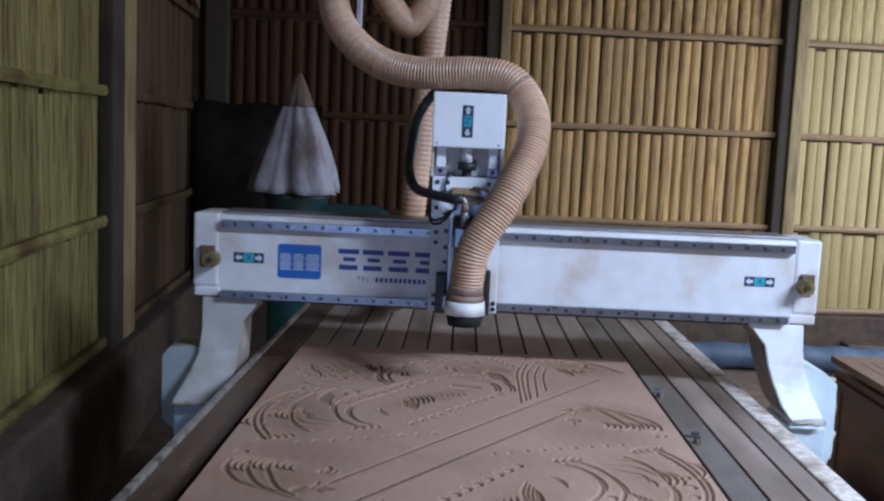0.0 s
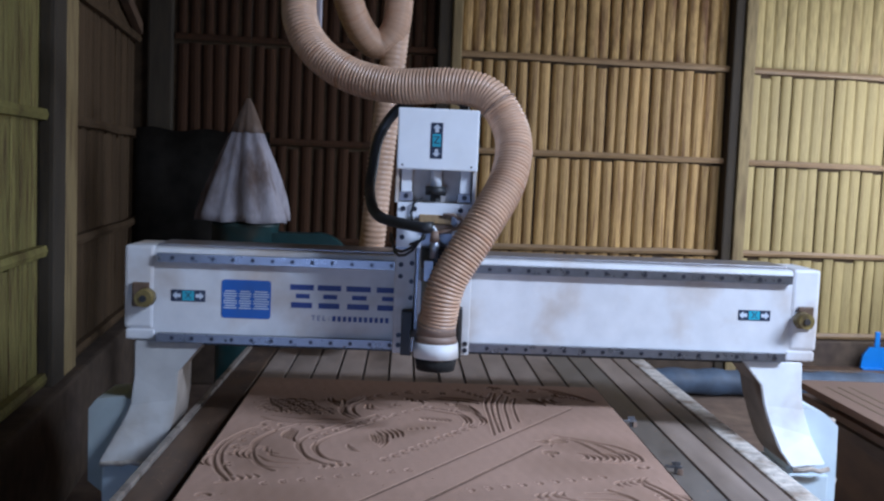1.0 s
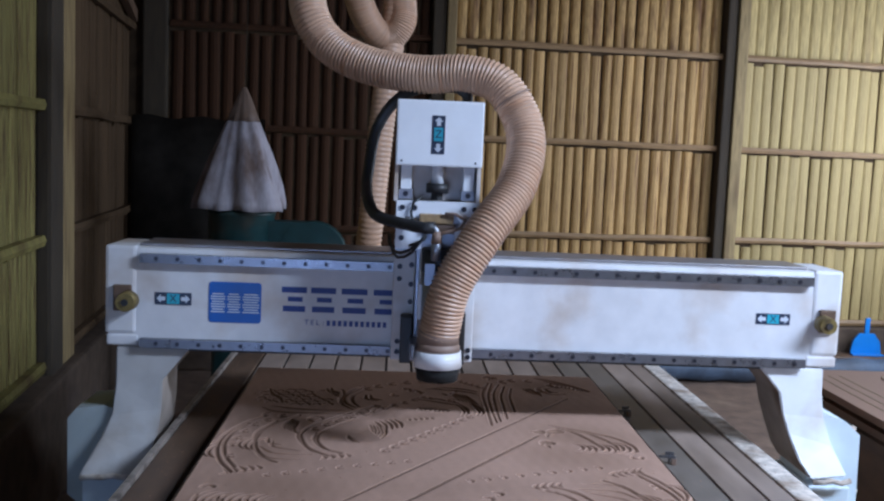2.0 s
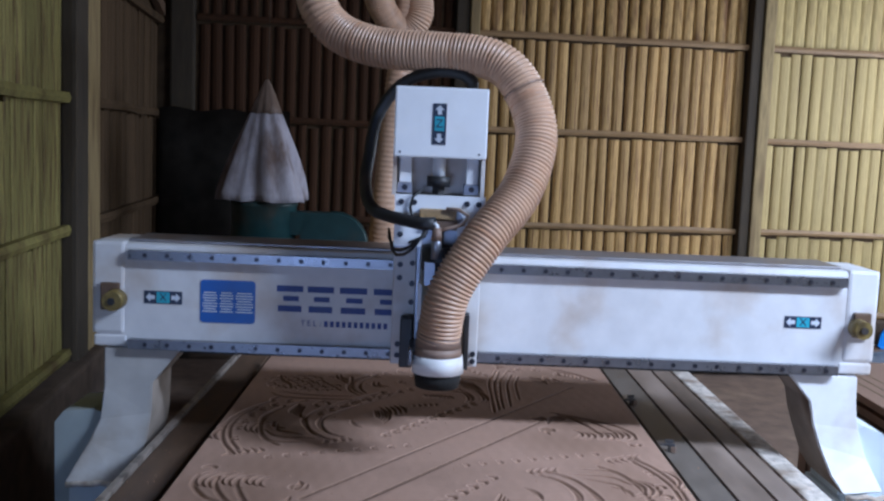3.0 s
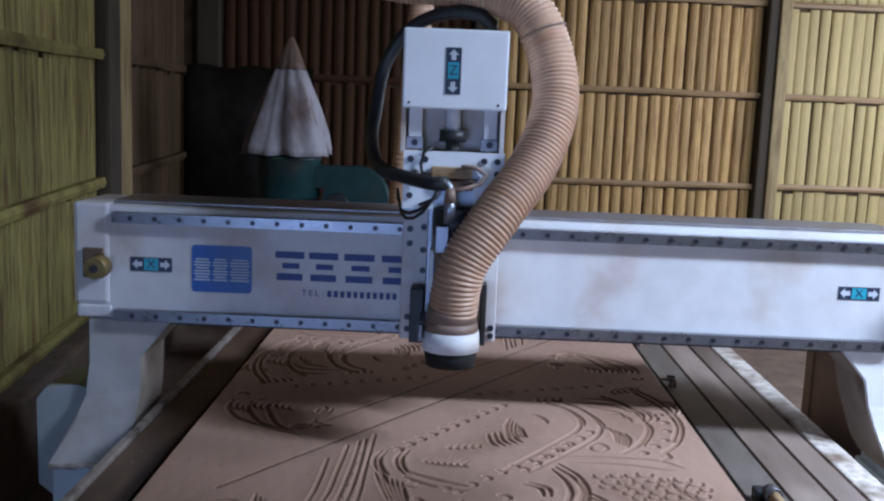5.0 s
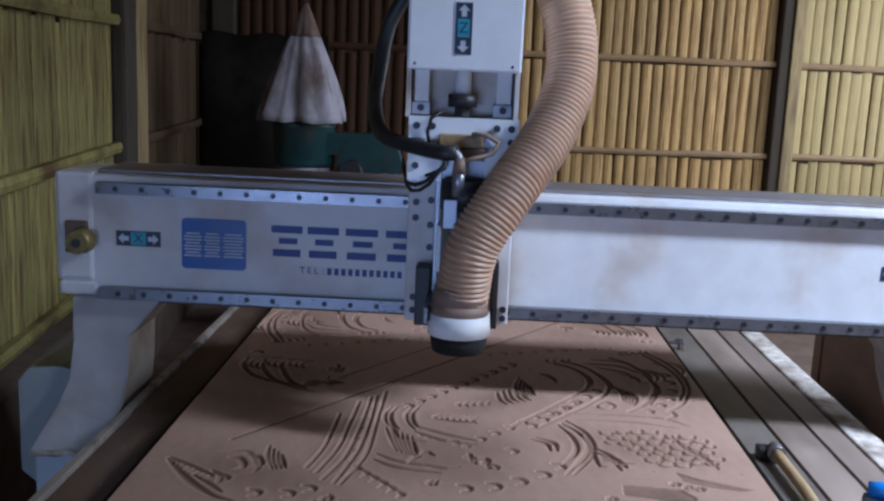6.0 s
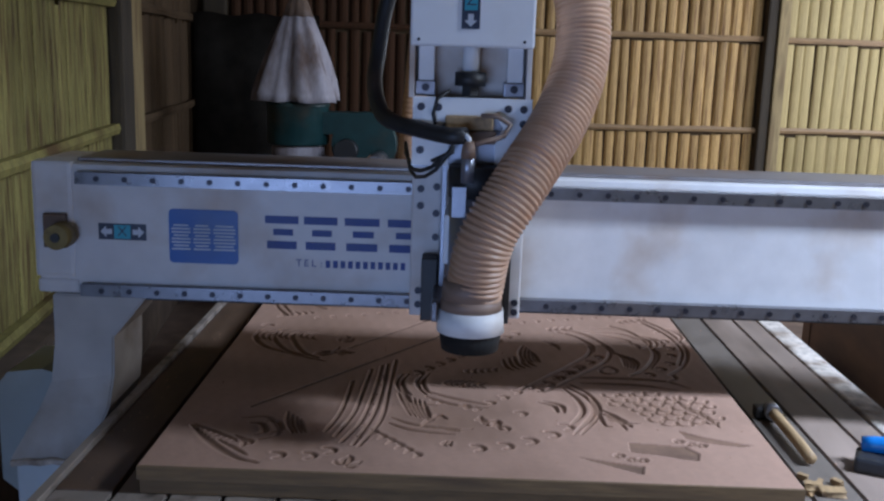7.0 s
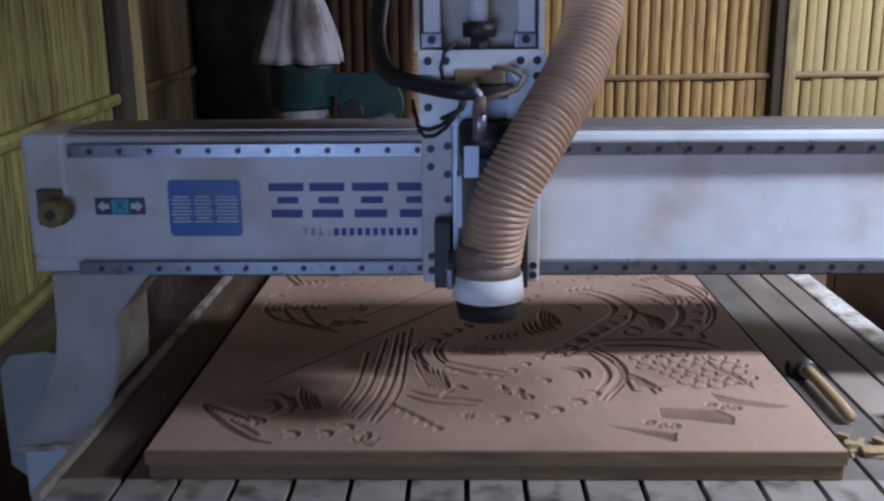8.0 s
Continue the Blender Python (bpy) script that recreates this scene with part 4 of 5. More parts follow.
# the spindle
spindle = part("spindle", cyl(B(), (0.023, -0.215, 1.10), (0, 0, 1), 0.05, 0.235, 28), M_GREYMETAL, gantry, "grey spindle motor")
part("spindle_cap", cyl(B(), (0.023, -0.215, 1.335), (0, 0, 1), 0.051, 0.06, 28), M_DARK, spindle)
part("clamp", box(B(), -0.034, 0.08, -0.23, -0.1, 1.20, 1.30, 0.006), M_COVER, gantry)
plug = part("plug", cyl(B(), (0.008, -0.262, 1.367), (0, 0, 1), 0.013, 0.06, 14), M_GREYMETAL, gantry, "metal plug on the spindle")
part("plug_sleeve", cyl(B(), (0.008, -0.262, 1.413), (0, 0, 1), 0.0145, 0.032, 14, 0.011), M_CUFF, plug)
part("hanging_tag", box(B(), -0.02, 0.008, -0.268, -0.262, 1.30, 1.36, 0.002), M_GREYMETAL, gantry)
# dust shoe
shoe = part("dust_shoe", cyl(B(), (0.023, -0.3, 1.092), (0, 0, 1), 0.0645, 0.043, 40, 0.061), M_LEG, gantry, "white dust shoe over black bristles")
part("bristles", cyl(B(), (0.023, -0.3, 1.056), (0, 0, 1), 0.054, 0.036, 30, 0.06), M_BRISTLE, shoe)
part("cuff", cyl(B(), (0.022, -0.3, 1.135), (0, 0, 1), 0.060, 0.02, 28, 0.056), M_CUFF, shoe)
part("cuff", cyl(B(), (0.022, -0.3, 1.155), (0, 0, 1), 0.056, 0.035, 28, 0.053), M_CUFF, shoe)
part("shoe_arm", box(B(), -0.052, -0.03, -0.29, -0.14, 1.10, 1.14, 0.004), M_GREYMETAL, gantry)
part("latch", box(B(), -0.05, -0.04, -0.33, -0.28, 1.112, 1.15, 0.003), M_STEEL, shoe)
# cables of the head
part("pigtail", tube(B(), [(0.0, -0.263, 1.457), (0.008, -0.264, 1.452), (0.009, -0.263, 1.425)], 0.005, 8), M_COVER, gantry, "short pale wire into the plug")
part("conduit", tube(B(), [(0.09, -0.05, 1.79), (0.08, -0.06, 1.83), (0.0, -0.04, 1.845), (-0.10, 0.0, 1.81), (-0.165, 0.02, 1.72), (-0.185, 0.0, 1.60), (-0.188, -0.05, 1.545), (-0.174, -0.11, 1.495), (-0.146, -0.16, 1.471), (-0.08, -0.215, 1.459), (-0.03, -0.25, 1.453), (0.002, -0.263, 1.455)], 0.0165, 12), M_DARK, gantry, "black cable conduit")
for k in range(3):
    part("cable", tube(B(), [(-0.02, -0.22, 1.42 + 0.006 * k), (-0.06, -0.2, 1.40 - 0.012 * k), (-0.10, -0.15, 1.385 - 0.01 * k), (-0.12, -0.06, 1.40 + 0.01 * k)], 0.004, 8), M_DARK, gantry)
part("cable", tube(B(), [(-0.055, -0.205, 1.46), (-0.062, -0.208, 1.50), (-0.05, -0.21, 1.525), (-0.03, -0.2, 1.535)], 0.0035, 8), M_DARK, gantry)
part("cable", tube(B(), [(0.02, -0.262, 1.44), (0.06, -0.24, 1.45), (0.088, -0.23, 1.462), (0.075, -0.225, 1.487), (0.03, -0.22, 1.49)], 0.005, 8), M_CUFF, gantry)

# ---- the dust hose: rigid rings that ride on a changing line ----
hose = thing("dust_hose", "beige corrugated dust hose looping over the spindle head", "hose")
HOSE_R, RINGS, PITCH = 0.0535, 300, 0.0108


def ring_mesh(mat, r, length):
    bm = B()
    prof = [(-0.8, -0.0034), (-0.4, -0.0028), (-0.2, 0.0004), (0.0, 0.0018), (0.2, 0.0004), (0.4, -0.0028), (0.8, -0.0034)]
    seg, rings = 22, []
    for z, dr in prof:
        rings.append([bm.verts.new(((r + dr) * math.cos(2 * math.pi * k / seg), (r + dr) * math.sin(2 * math.pi * k / seg), z * length)) for k in range(seg)])
    for a, b in zip(rings, rings[1:]):
        for k in range(seg):
            bm.faces.new((a[k], a[(k + 1) % seg], b[(k + 1) % seg], b[k])).smooth = True
    return mesh_of(bm, "hose_ring", mat)


# the hose's line at four moments: the loop in the gantry's space, then the hanging end in the shed
LOOPS = {
    0.0: [(0.022, 1.181), (0.044, 1.306), (0.14, 1.469), (0.211, 1.631), (0.21, 1.751), (0.138, 1.845), (0.016, 1.866), (-0.175, 1.862), (-0.315, 1.897), (-0.43, 1.99), (-0.484, 2.108)],
    2.5: [(0.022, 1.172), (0.051, 1.301), (0.132, 1.443), (0.226, 1.558), (0.259, 1.707), (0.198, 1.839), (0.107, 1.88), (-0.029, 1.878), (-0.185, 1.902), (-0.3, 1.959), (-0.359, 2.069)],
    3.5: [(0.02, 1.17), (0.037, 1.282), (0.117, 1.405), (0.21, 1.528), (0.254, 1.67), (0.222, 1.799), (0.155, 1.881), (0.014, 1.914), (-0.166, 1.913), (-0.291, 1.955), (-0.35, 2.05)],
    7.5: [(0.028, 1.165), (0.047, 1.267), (0.106, 1.369), (0.178, 1.479), (0.22, 1.59), (0.22, 1.72), (0.17, 1.84), (0.04, 1.905), (-0.11, 1.94), (-0.21, 1.985), (-0.28, 2.06)],
}
DEPTHS = (-0.3, -0.31, -0.28, -0.2, -0.13, -0.09, -0.06, -0.02, 0.02, 0.06, 0.1)


def hose_line(t):
    keys = sorted(LOOPS)
    tt = min(max(t, keys[0]), keys[-1])
    k = max(i for i in range(len(keys) - 1) if keys[i] <= tt)
    f = (tt - keys[k]) / (keys[k + 1] - keys[k])
    pts = []
    for (xa, za), (xb, zb), d in zip(LOOPS[keys[k]], LOOPS[keys[k + 1]], DEPTHS):
        pts.append((xa + (xb - xa) * f, gantry_y(t) + d, za + (zb - za) * f))
    x0, y0, z0 = pts[-1]
    drift = 0.1 * min(1.0, t / 2.5)
    pts += [(x0 + (-0.47 + drift - x0) * 0.5, y0 + (3.5 - y0) * 0.45, z0 + 0.18), (-0.45 + drift, 3.55, 2.42), (-0.40 + drift, 3.72, 2.36), (-0.33 + drift, 3.84, 2.17), (-0.25 + drift, 3.9, 2.09), (-0.185 + drift, 3.9, 2.15), (-0.15 + drift * 0.5, 3.93, 2.27)]
    # a steady pitch near the head, and the slack taken up behind
    dense = smooth_line(pts, 0.01)
    near = [k * PITCH for k in range(215)]
    length = sum((b - a).length for a, b in zip(dense, dense[1:]))
    rest = RINGS - len(near)
    at = near + [near[-1] + (length - near[-1]) * (k + 1) / rest for k in range(rest)]
    d = np.array([tuple(v) for v in dense])
    run = np.concatenate([[0], np.cumsum(np.linalg.norm(np.diff(d, axis=0), axis=1))])
    return [Vector([float(np.interp(a, run, d[:, j])) for j in range(3)]) for a in at]


ring = ring_mesh(M_HOSE, HOSE_R, 0.0112)
hose_rings = [shared("hose_ring", ring, hose, Matrix.Identity(4)) for _ in range(RINGS)]
tie = part("tie", tube(B(), [(0.0565 * math.cos(a), 0.0565 * math.sin(a), 0.004 * math.sin(a)) for a in np.linspace(0, 2 * math.pi, 25)], 0.0022, 6), M_CUFF, hose, "thin brown tie")

# hose from the hanger down to the collector
down = thing("collector_hose", "beige hose hanging down to the dust collector", "hose")
part("tube", tube(B(), [(-0.13, 3.95, 2.5), (-0.13, 3.93, 2.25), (-0.152, 3.9, 1.97), (-0.18, 3.9, 1.63), (-0.205, 3.92, 1.3), (-0.24, 4.1, 1.0), (-0.34, 4.7, 0.85), (-0.5, 5.4, 0.95)], 0.05, 18, 0.0022, 0.02), M_HOSE, down)
hook = thing("hose_hanger", "dark iron wire hanger under the roof", "hanger")
for x, y, z in ((-0.40, 3.6, 2.40), (-0.14, 3.94, 2.42)):
    part("wire", tube(B(), [(x, y, 3.66), (x + 0.01, y, 3.0), (x, y, z + 0.07)], 0.004, 6), M_DARK, hook)
    part("loop", tube(B(), [(x - 0.065 * math.cos(a), y, z + 0.065 * math.sin(a)) for a in np.linspace(0, 2 * math.pi, 17)], 0.004, 6), M_DARK, hook)
part("rag", box(B(), -0.40, -0.385, 3.40, 3.46, 2.02, 2.3, 0.003), M_CLOTH, hook, "torn strip of cloth")

# ---- the dust collector ----
collector = thing("dust_collector", "dark green dust collector with a grey cloth filter bag", "dust collector", (-1.0, 5.75, 0))


def turned(bm, prof, seg=36, folds=0.0, fold_n=7):
    """A turned shape from (radius, height) pairs, with optional soft folds."""
    rings = []
    for j, (r, z) in enumerate(prof):
        ring_v = []
        for k in range(seg):
            a = 2 * math.pi * k / seg
            rr = r * (1 + folds * math.sin(fold_n * a + 1.3 * math.sin(2.2 * z * 3)) + 0.4 * folds * math.sin(3 * a + 4 * z))
            ring_v.append(bm.verts.new((rr * math.cos(a), rr * math.sin(a), z)))
        rings.append(ring_v)
    for a, b in zip(rings, rings[1:]):
        for k in range(seg):
            bm.faces.new((a[k], a[(k + 1) % seg], b[(k + 1) % seg], b[k])).smooth = True
    bm.faces.new(rings[0][::-1])
    bm.faces.new(rings[-1])
    return bm


def hung_cloth(bm, prof, seg=90, n=5, turn=6.8):
    """Cloth gathered at a point that falls in rounded lobes with sharp valleys, deeper towards the hem; open below."""
    inner, outer = [], []
    for r, z, deep in prof:
        for rows, thick in ((outer, 0.0), (inner, 0.006)):
            row = []
            for k in range(seg):
                a = 2 * math.pi * k / seg
                lobe = 2 * abs(math.cos(n * a / 2 + turn + 0.35 * math.sin(5 * z) + 0.5 * math.sin(a))) ** 0.8 - 1
                rr = max(0.004, r * (1 + deep * lobe + 0.25 * deep * math.sin(11 * a + 3 * z)) - thick)
                row.append(bm.verts.new((rr * math.cos(a), rr * math.sin(a), z + 0.02 * deep * math.sin(7 * a))))
            rows.append(row)
    for rows in (outer, inner[::-1], [inner[0], outer[0]], [outer[-1], inner[-1]]):
        for a, b in zip(rows, rows[1:]):
            for k in range(seg):
                bm.faces.new((a[k], a[(k + 1) % seg], b[(k + 1) % seg], b[k])).smooth = True
    bmesh.ops.recalc_face_normals(bm, faces=bm.faces[:])
    return bm


bag = part("filter_bag", hung_cloth(B(), [(0.235, 1.285, 0.2), (0.229, 1.33, 0.21), (0.204, 1.42, 0.23), (0.174, 1.52, 0.23), (0.147, 1.61, 0.21), (0.121, 1.69, 0.17), (0.089, 1.79, 0.11)], n=3, turn=4.6), M_CLOTH, collector, "grey-white cloth bag hanging in folds")
part("bag_neck", hung_cloth(B(), [(0.089, 1.7905, 0.11), (0.066, 1.86, 0.08), (0.04, 1.93, 0.06), (0.018, 1.975, 0.05), (0.01, 1.99, 0.0)], n=3, turn=4.6), M_CLOTH_DUSTY, bag, "brown dusty neck tied to a point")
part("tie_string", tube(B(), [(0, 0, 1.98), (0.01, 0, 2.6), (0, 0, 3.66)], 0.002, 6), M_DARKBROWN, collector)
part("drum", turned(B(), [(0.185, 1.02), (0.19, 1.03), (0.19, 1.25), (0.195, 1.255), (0.195, 1.275), (0.18, 1.28)], 32), M_GREEN, collector)
part("band", turned(B(), [(0.15, 0.9), (0.165, 0.92), (0.165, 1.0), (0.15, 1.025)], 32), M_CLOTH, collector, "pale cloth sleeve")
part("stand", turned(B(), [(0.22, 0.0), (0.22, 0.05), (0.16, 0.1), (0.16, 0.9)], 24), M_GREEN, collector)
fan_bm = B()
cyl(fan_bm, (0.42, -0.1, 1.03), (0, 1, 0), 0.2, 0.16, 28)
box(fan_bm, 0.12, 0.42, -0.092, 0.052, 1.09, 1.225)
part("fan_housing", fan_bm, M_GREEN, collector, "teal green fan housing")
part("motor", cyl(B(), (0.32, -0.24, 1.0), (0, 1, 0), 0.07, 0.14, 20), M_DARK, collector)
part("inlet", cyl(B(), (0.52, -0.45, 0.95), (0, 1, 0), 0.055, 0.4, 18), M_STEEL, collector)
part("fan_stand", box(B(), 0.3, 0.54, -0.12, 0.1, 0.0, 0.9, 0.01), M_GREEN, collector)

# black sheet added where the back corner goes dark
sheet_bm = B()
NS = 26
cols = []
for i in range(NS):
    x = -1.93 + 0.9 * i / (NS - 1)
    cols.append([sheet_bm.verts.new((x, 6.93 + 0.12 * x * 0.5 + 0.007 * math.sin(i * 0.7 + z * 2), z)) for z in (0.45, 0.8, 1.2, 1.55, 1.83 + 0.012 * math.sin(i * 0.6))])
for a, b in zip(cols, cols[1:]):
    for k in range(4):
        sheet_bm.faces.new((a[k], b[k], b[k + 1], a[k + 1])).smooth = True
bmesh.ops.solidify(sheet_bm, geom=sheet_bm.faces[:], thickness=0.006)
tagged(part("plastic_sheet", sheet_bm, M_SHEET), "black sheet added over the dark part of the back corner", "sheet")

# ---- right-hand bench with finished boards ----
bench = thing("work_bench", "dark wooden bench beside the router", "bench")
part("top", box(B(), 1.62, 2.95, 2.05, 4.12, 0.66, 0.705, 0.004), M_BEDSIDE, bench)
for x in (1.68, 2.89):
    for y in (2.12, 4.05):
        part("leg", box(B(), x - 0.045, x + 0.045, y - 0.045, y + 0.045, 0, 0.66, 0.004), M_BEDSIDE, bench)
part("apron", box(B(), 1.64, 1.665, 2.1, 4.08, 0.15, 0.66, 0.003), M_BEDSIDE, bench)


def finished_board(x0, x1, y0, y1, z0, z1):
    ob = thing("stacked_board", "pale carved board stacked on the bench", "carved board", group="boards on the bench")
    part("panel", box(B(), x0, x1, y0, y1, z0, z1, 0.002), M_MDF, ob)
    for k in range(3):
        xx = x0 + 0.07 + 0.05 * k
        part("groove", box(B(), xx, xx + 0.008, y0 + 0.12, y1 - 0.12, z1, z1 + 0.0008), M_MDFEDGE, ob)
    for k in range(5):
        yy = y1 - 0.2 - 0.3 * k
        part("carving", turned_flat(x0 + 0.42, yy, z1), M_MDFEDGE, ob)
    return ob


def turned_flat(x, y, z):
    bm = B()
    for r in (0.05, 0.09):
        tube(bm, [(x + r * math.cos(a), y + 1.3 * r * math.sin(a), z + 0.0005) for a in np.linspace(0.4, 5.6, 16)], 0.004, 5)
    return bm


finished_board(1.64, 2.86, 2.1, 4.10, 0.706, 0.735)
finished_board(1.60, 2.82, 2.02, 4.06, 0.772, 0.80)
spacer = thing("spacer_stick", "dark wooden stick between two boards", "stick")
part("stick", box(B(), 1.66, 2.8, 3.8, 3.85, 0.7355, 0.7715, 0.002), M_BEDSIDE, spacer)
part("stick", box(B(), 1.66, 2.8, 2.3, 2.35, 0.7355, 0.7715, 0.002), M_BEDSIDE, spacer)

# ---- things on the bed ----
brush = thing("wood_scraper", "scraper with a worn wooden handle lying by the board", "tool", (0.738, 1.73, TOP))
part("handle", tube(B(), [(0.0, 0.115, 0.024), (0.001, 0.05, 0.022), (0.0, -0.05, 0.022), (0.0, -0.125, 0.018)], 0.0125, 14), M_WOOD, brush)
part("ferrule", cyl(B(), (0, 0.112, 0.024), (0, 1, 0), 0.019, 0.03, 16), M_STEEL, brush)
part("bristles", box(B(), -0.035, 0.022, 0.13, 0.165, 0.001, 0.03, 0.006), M_DARK, brush)
bluebrush = thing("blue_brush", "bright blue plastic hand brush with dark bristles", "brush", (0.88, 1.585, TOP))
bluebrush.scale = (0.75, 0.75, 0.75)
bluebrush.rotation_euler.z = radians(-25)
part("back", tube(B(), [(-0.06, 0.045, 0.055), (0.0, 0.04, 0.066), (0.08, 0.02, 0.07), (0.2, -0.04, 0.066)], 0.024, 14), M_BLUEPLASTIC, bluebrush)
part("bristles", box(B(), -0.075, 0.09, -0.035, 0.06, 0.001, 0.045, 0.01), M_DARK, bluebrush)
part("end_cap", cyl(B(), (0.1, 0.0, 0.07), (1, -0.3, 0), 0.025, 0.03, 12), M_RED, bluebrush)
chip_rnd = random.Random(9)


def chip(x, y, size, label):
    bm = box(B(), -size, size, -size * 0.6, size * 0.6, 0.0, 0.012, 0.001)
    for v in bm.verts:
        v.co += Vector((chip_rnd.uniform(-1, 1), chip_rnd.uniform(-1, 1), 0)) * size * 0.3
    ob = part("wood_scrap", bm, M_WOOD)
    ob.matrix_world = pose(x, y, TOP + 0.001, 0, 0, chip_rnd.uniform(0, 180))
    return tagged(ob, label, "wood scrap", "scraps on the bed")


for x, y, sz in ((0.705, 1.50, 0.014), (0.735, 1.475, 0.02), (0.70, 1.54, 0.009), (0.76, 1.52, 0.01), (0.725, 1.515, 0.008), (0.69, 1.47, 0.007)):
    chip(x, y, sz, "small pale offcut of wood on the table")


def clamp_at(x, y, turn):
    ob = thing("hold_down_clamp", "small steel clamp bolted beside the carved board", "clamp", (x, y, TOP), "clamps along the board")
    ob.rotation_euler.z = radians(turn)
    part("bar", box(B(), -0.03, 0.018, -0.008, 0.008, 0.018, 0.025, 0.002), M_STEEL, ob)
    part("bolt", cyl(B(), (0, 0, 0.0), (0, 0, 1), 0.004, 0.036, 10), M_STEEL, ob)
    part("wing_nut", box(B(), -0.012, 0.012, -0.003, 0.003, 0.026, 0.036, 0.001), M_STEEL, ob)
    part("step_block", box(B(), 0.006, 0.02, -0.009, 0.009, 0.0, 0.018, 0.002), M_CUFF, ob)


clamp_at(0.70, 3.244, 10)
clamp_at(0.71, 2.743, -15)

# ---- floor things ----
pan = thing("dustpan", "bright blue plastic dustpan leaning against the wall", "dustpan", (3.71, 7.52, 0))
pan_bm = prism(B(), [(-0.125, 0.20), (0.125, 0.20), (0.11, 0.30), (0.06, 0.365), (-0.06, 0.365), (-0.11, 0.30)], 0.0, 0.02)
part("tray", pan_bm, M_BLUEPLASTIC, pan)
part("handle", box(B(), -0.02, 0.02, 0.0, 0.018, 0.365, 0.49, 0.006), M_BLUEPLASTIC, pan)
part("rim", box(B(), -0.13, 0.13, -0.05, 0.0, 0.19, 0.205, 0.004), M_BLUEPLASTIC, pan)
crate_bm = box(B(), 3.05, 4.36, 7.42, 7.7, 0.0, 0.19, 0.01)
tagged(part("floor_beam", crate_bm, M_BEDSIDE), "dark timber lying along the bamboo wall", "timber")
tarp_bm = B()
tube(tarp_bm, [(1.3, 7.12, 0.1), (2.0, 7.2, 0.11), (2.7, 7.27, 0.1), (3.4, 7.3, 0.1), (4.3, 7.38, 0.1)], 0.1, 16, 0.006, 0.31)
tagged(part("tarpaulin_roll", tarp_bm, M_TARP), "rolled blue-grey tarpaulin lying along the wall", "tarpaulin")
heap_bm = B()
hn = 26
hv = [[heap_bm.verts.new((1.06 + 0.56 * i / (hn - 1), 2.7 + 4.0 * j / (hn - 1), 0.4 * max(0.0, math.sin(math.pi * i / (hn - 1)) * math.sin(math.pi * j / (hn - 1))) ** 0.35 + 0.05 * noise.noise((i * 0.5, j * 0.5, 1)) - 0.02)) for j in range(hn)] for i in range(hn)]
for i in range(hn - 1):
    for j in range(hn - 1):
        heap_bm.faces.new((hv[i][j], hv[i + 1][j], hv[i + 1][j + 1], hv[i][j + 1])).smooth = True
tagged(part("sawdust_heap", heap_bm, M_SAWDUST), "heap of reddish sawdust on the floor beside the table", "sawdust", kind="stuff")

# sawdust crumbs on the bed and the board
crumb_bm = B()
crumb = random.Random(3)
for k in range(900):
    on_board = k < 350
    x = crumb.uniform(-0.55, 0.62) if on_board else crumb.choice((crumb.uniform(0.66, 0.96), crumb.gauss(1.01, 0.02), crumb.gauss(-0.68, 0.03)))
    y = crumb.uniform(1.4, 4.5) if not on_board else crumb.uniform(1.4, 3.5)
    z, sz = (0.8503 if on_board else (TOP if x < 0.97 and x > -0.63 else 0.8)), crumb.uniform(0.0008, 0.0028)
    vs = [crumb_bm.verts.new((x + sz * crumb.uniform(-1, 1), y + sz * crumb.uniform(-1, 1), z + (sz if q == 3 else 0))) for q in range(4)]
    for f in ((0, 1, 3), (1, 2, 3), (2, 0, 3)):
        crumb_bm.faces.new([vs[q] for q in f])
tagged(part("sawdust_crumbs", crumb_bm, M_SAWDUST), "fine sawdust crumbs scattered over the board and table", "sawdust", kind="stuff")

# ---- wall pieces ----
slat_gold, slat_fine = slat_mesh(M_BAMBOO, 0.017), slat_mesh(M_BAMBOO_PALE, 0.011)
slat_dim, slat_green, slat_brown = slat_mesh(M_BAMBOO_DIM, 0.02), slat_mesh(M_BAMBOO_GREEN, 0.004), slat_mesh(M_BAMBOO_BROWN, 0.004)
for k, (z0, z1) in enumerate(zip(LEVELS, LEVELS[1:])):
    parts_here = k < 3
    # left bay: brown bamboo taken near black, the dim corner put into its colour
    slat_row(wall_back, slat_dim, -1.75, 0.115, 0.087, 0.068, z0 + 0.012, z1 - 0.03, parts_here, M_BAMBOO_DIM)
    slat_row(wall_back, slat_gold, 0.30, 2.395, 0.087, 0.072, z0 + 0.012, z1 - 0.03, parts_here, M_BAMBOO)
    slat_row(wall_back, slat_fine, 2.58, 4.4, 0.088, 0.078, z0 + 0.012, z1 - 0.03, parts_here, M_BAMBOO_PALE)
for z in LEVELS[:-1]:
    batten(wall_back, -1.75, 0.115, z, mat=M_BAMBOO_DIM)
    batten(wall_back, 0.30, 2.395, z)
    batten(wall_back, 2.58, 4.4, z)
post(wall_back, 0.222, 0.296, 0.09)
post(wall_back, 2.484, 2.575, 0.10)
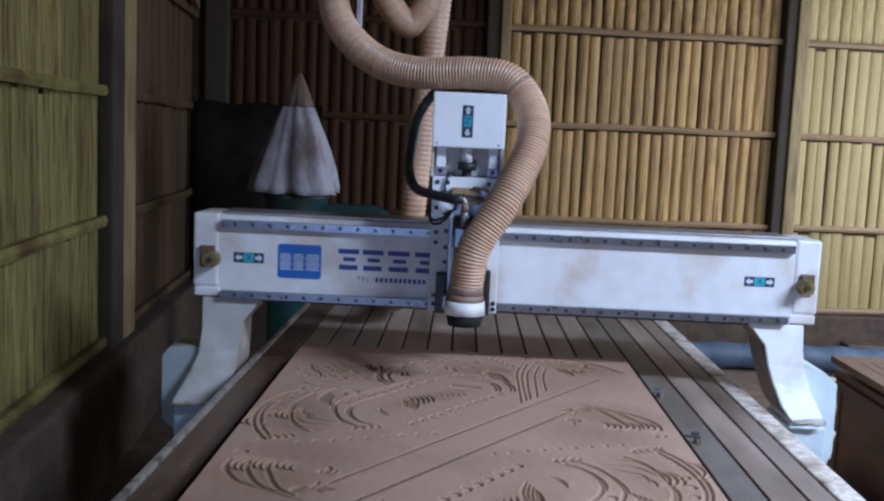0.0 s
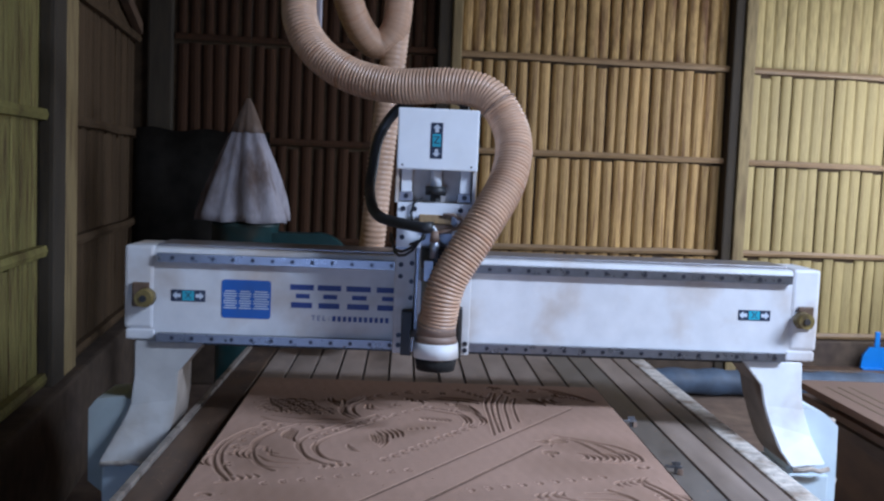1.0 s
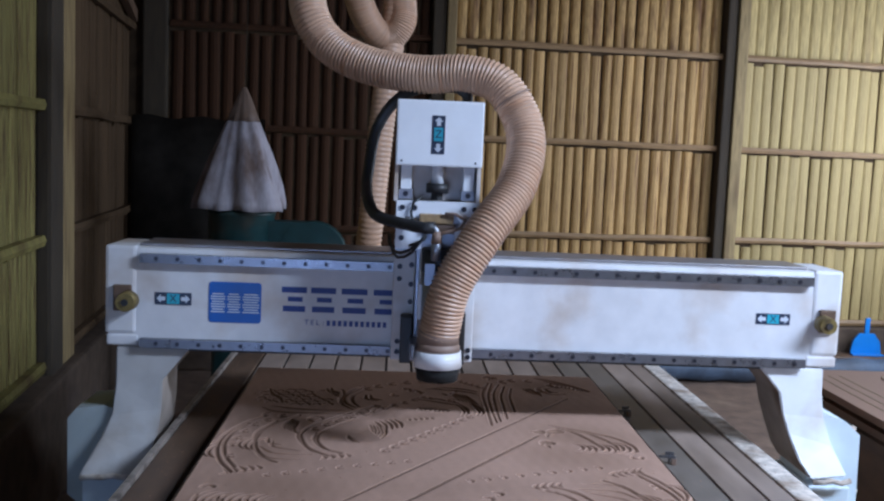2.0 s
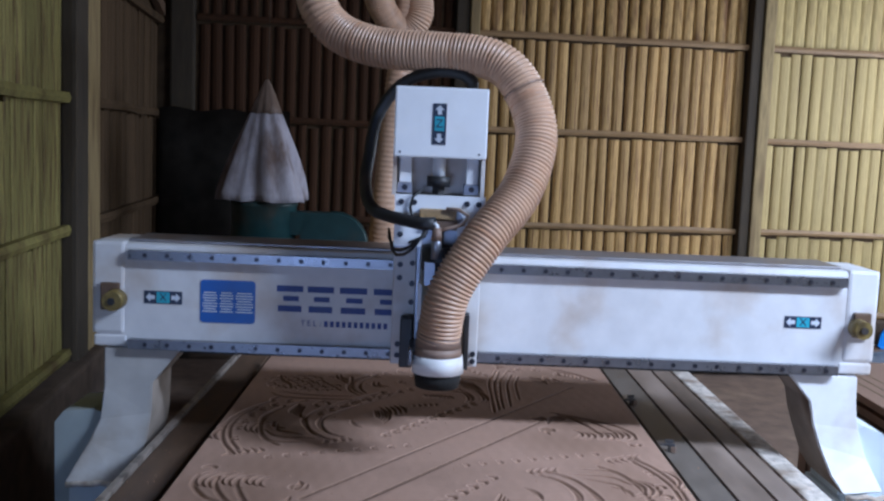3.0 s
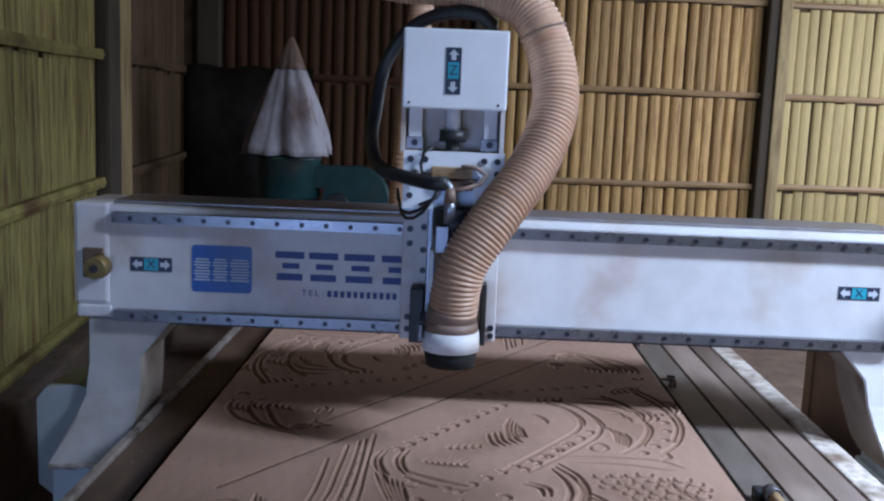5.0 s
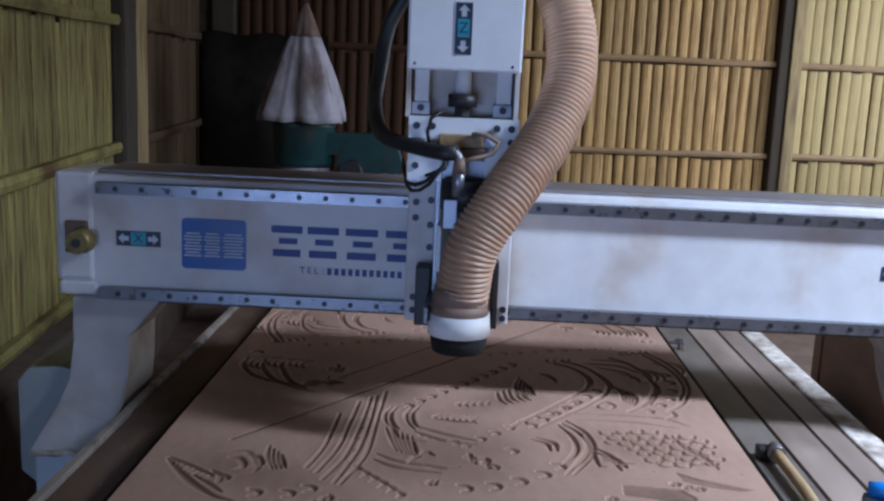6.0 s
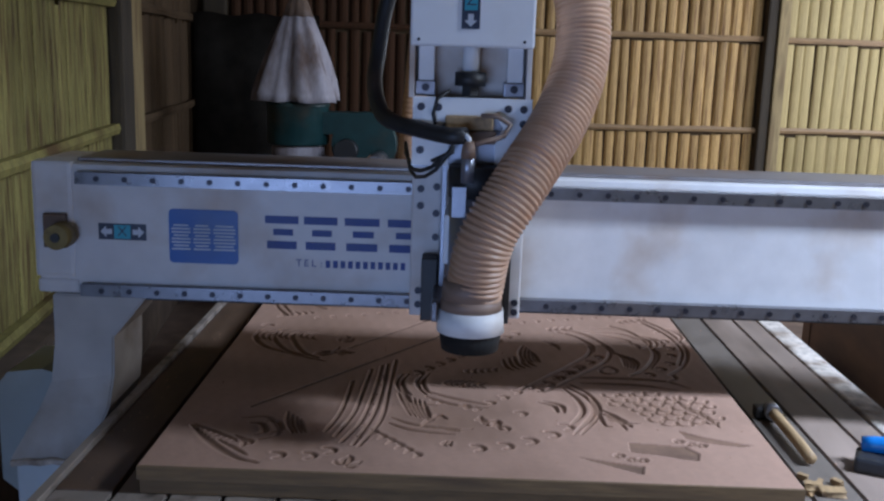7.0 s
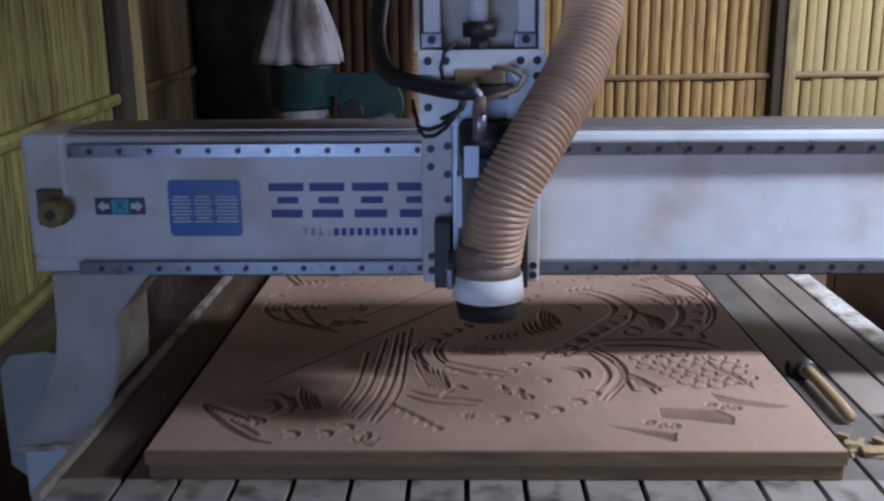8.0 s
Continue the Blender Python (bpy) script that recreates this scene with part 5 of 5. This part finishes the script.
# dark uprights: two draw the shade beside posts as strips, one fills the corner
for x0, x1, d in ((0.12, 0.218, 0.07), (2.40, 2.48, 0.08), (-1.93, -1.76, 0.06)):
    upright_bm = box(B(), x0, x1, -d, 0.03, 0.0, 3.6, 0.015)
    for v in upright_bm.verts:
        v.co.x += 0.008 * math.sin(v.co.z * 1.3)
    part("pole", upright_bm, M_DARKBROWN, wall_back, "dark brown upright strip")
LEFT_LEVELS = (0.60, 1.185, 1.795, 2.45, 3.3)
for k, (z0, z1) in enumerate(zip(LEFT_LEVELS, LEFT_LEVELS[1:])):
    slat_row(wall_left, slat_green, 1.9, 4.52, 0.07, 0.071, z0 + 0.012, z1 - 0.02, k < 3, M_BAMBOO_GREEN)
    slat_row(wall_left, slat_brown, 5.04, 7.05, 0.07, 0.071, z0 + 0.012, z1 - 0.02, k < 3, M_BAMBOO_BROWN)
    slat_row(wall_left, slat_green, -0.3, 1.9, 0.07, 0.071, z0 + 0.012, z1 - 0.02, False, M_BAMBOO_GREEN)
for z in LEFT_LEVELS[:-1]:
    batten(wall_left, -0.3, 4.52, z, 0.05, 0.03, M_BAMBOO_GREEN)
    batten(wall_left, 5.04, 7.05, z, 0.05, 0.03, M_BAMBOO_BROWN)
part("pole", box(B(), 4.53, 4.77, -0.05, 0.03, 0.0, 3.6, 0.02), M_DARKBROWN, wall_left, "dark upright beside the pale post")
post(wall_left, 4.78, 5.03, 0.045)
part("brace", prism(B(), [(5.55, 2.78), (6.95, 2.47), (6.95, 2.55), (5.55, 2.86)], -0.05, -0.002), M_BEDSIDE, wall_left, "dark diagonal brace")
part("plinth", box(B(), -0.3, 7.08, -0.10, 0.03, 0.0, 0.56, 0.02), M_MUD, wall_left, "dark mud plinth")
part("plinth", box(B(), -1.98, 4.4, -0.06, 0.03, 0.0, 0.39, 0.02), M_MUD, wall_back, "dark mud plinth")


# ---- motion ----
def gantry_y(t):
    return 3.324 - 0.218 * min(t, 7.0)


def motions():
    times = [0, 1, 2, 3, 4, 5, 6, 6.5, 6.8, 7.0, 7.3, 8]
    walk(gantry, [(t, pose(0, gantry_y(t), 0)) for t in times])
    lines = {t: transport(hose_line(t)) for t in times}
    for i, ob in enumerate(hose_rings):
        walk(ob, [(t, lines[t][i]) for t in times])
    walk(tie, [(t, lines[t][69]) for t in times])


motions()
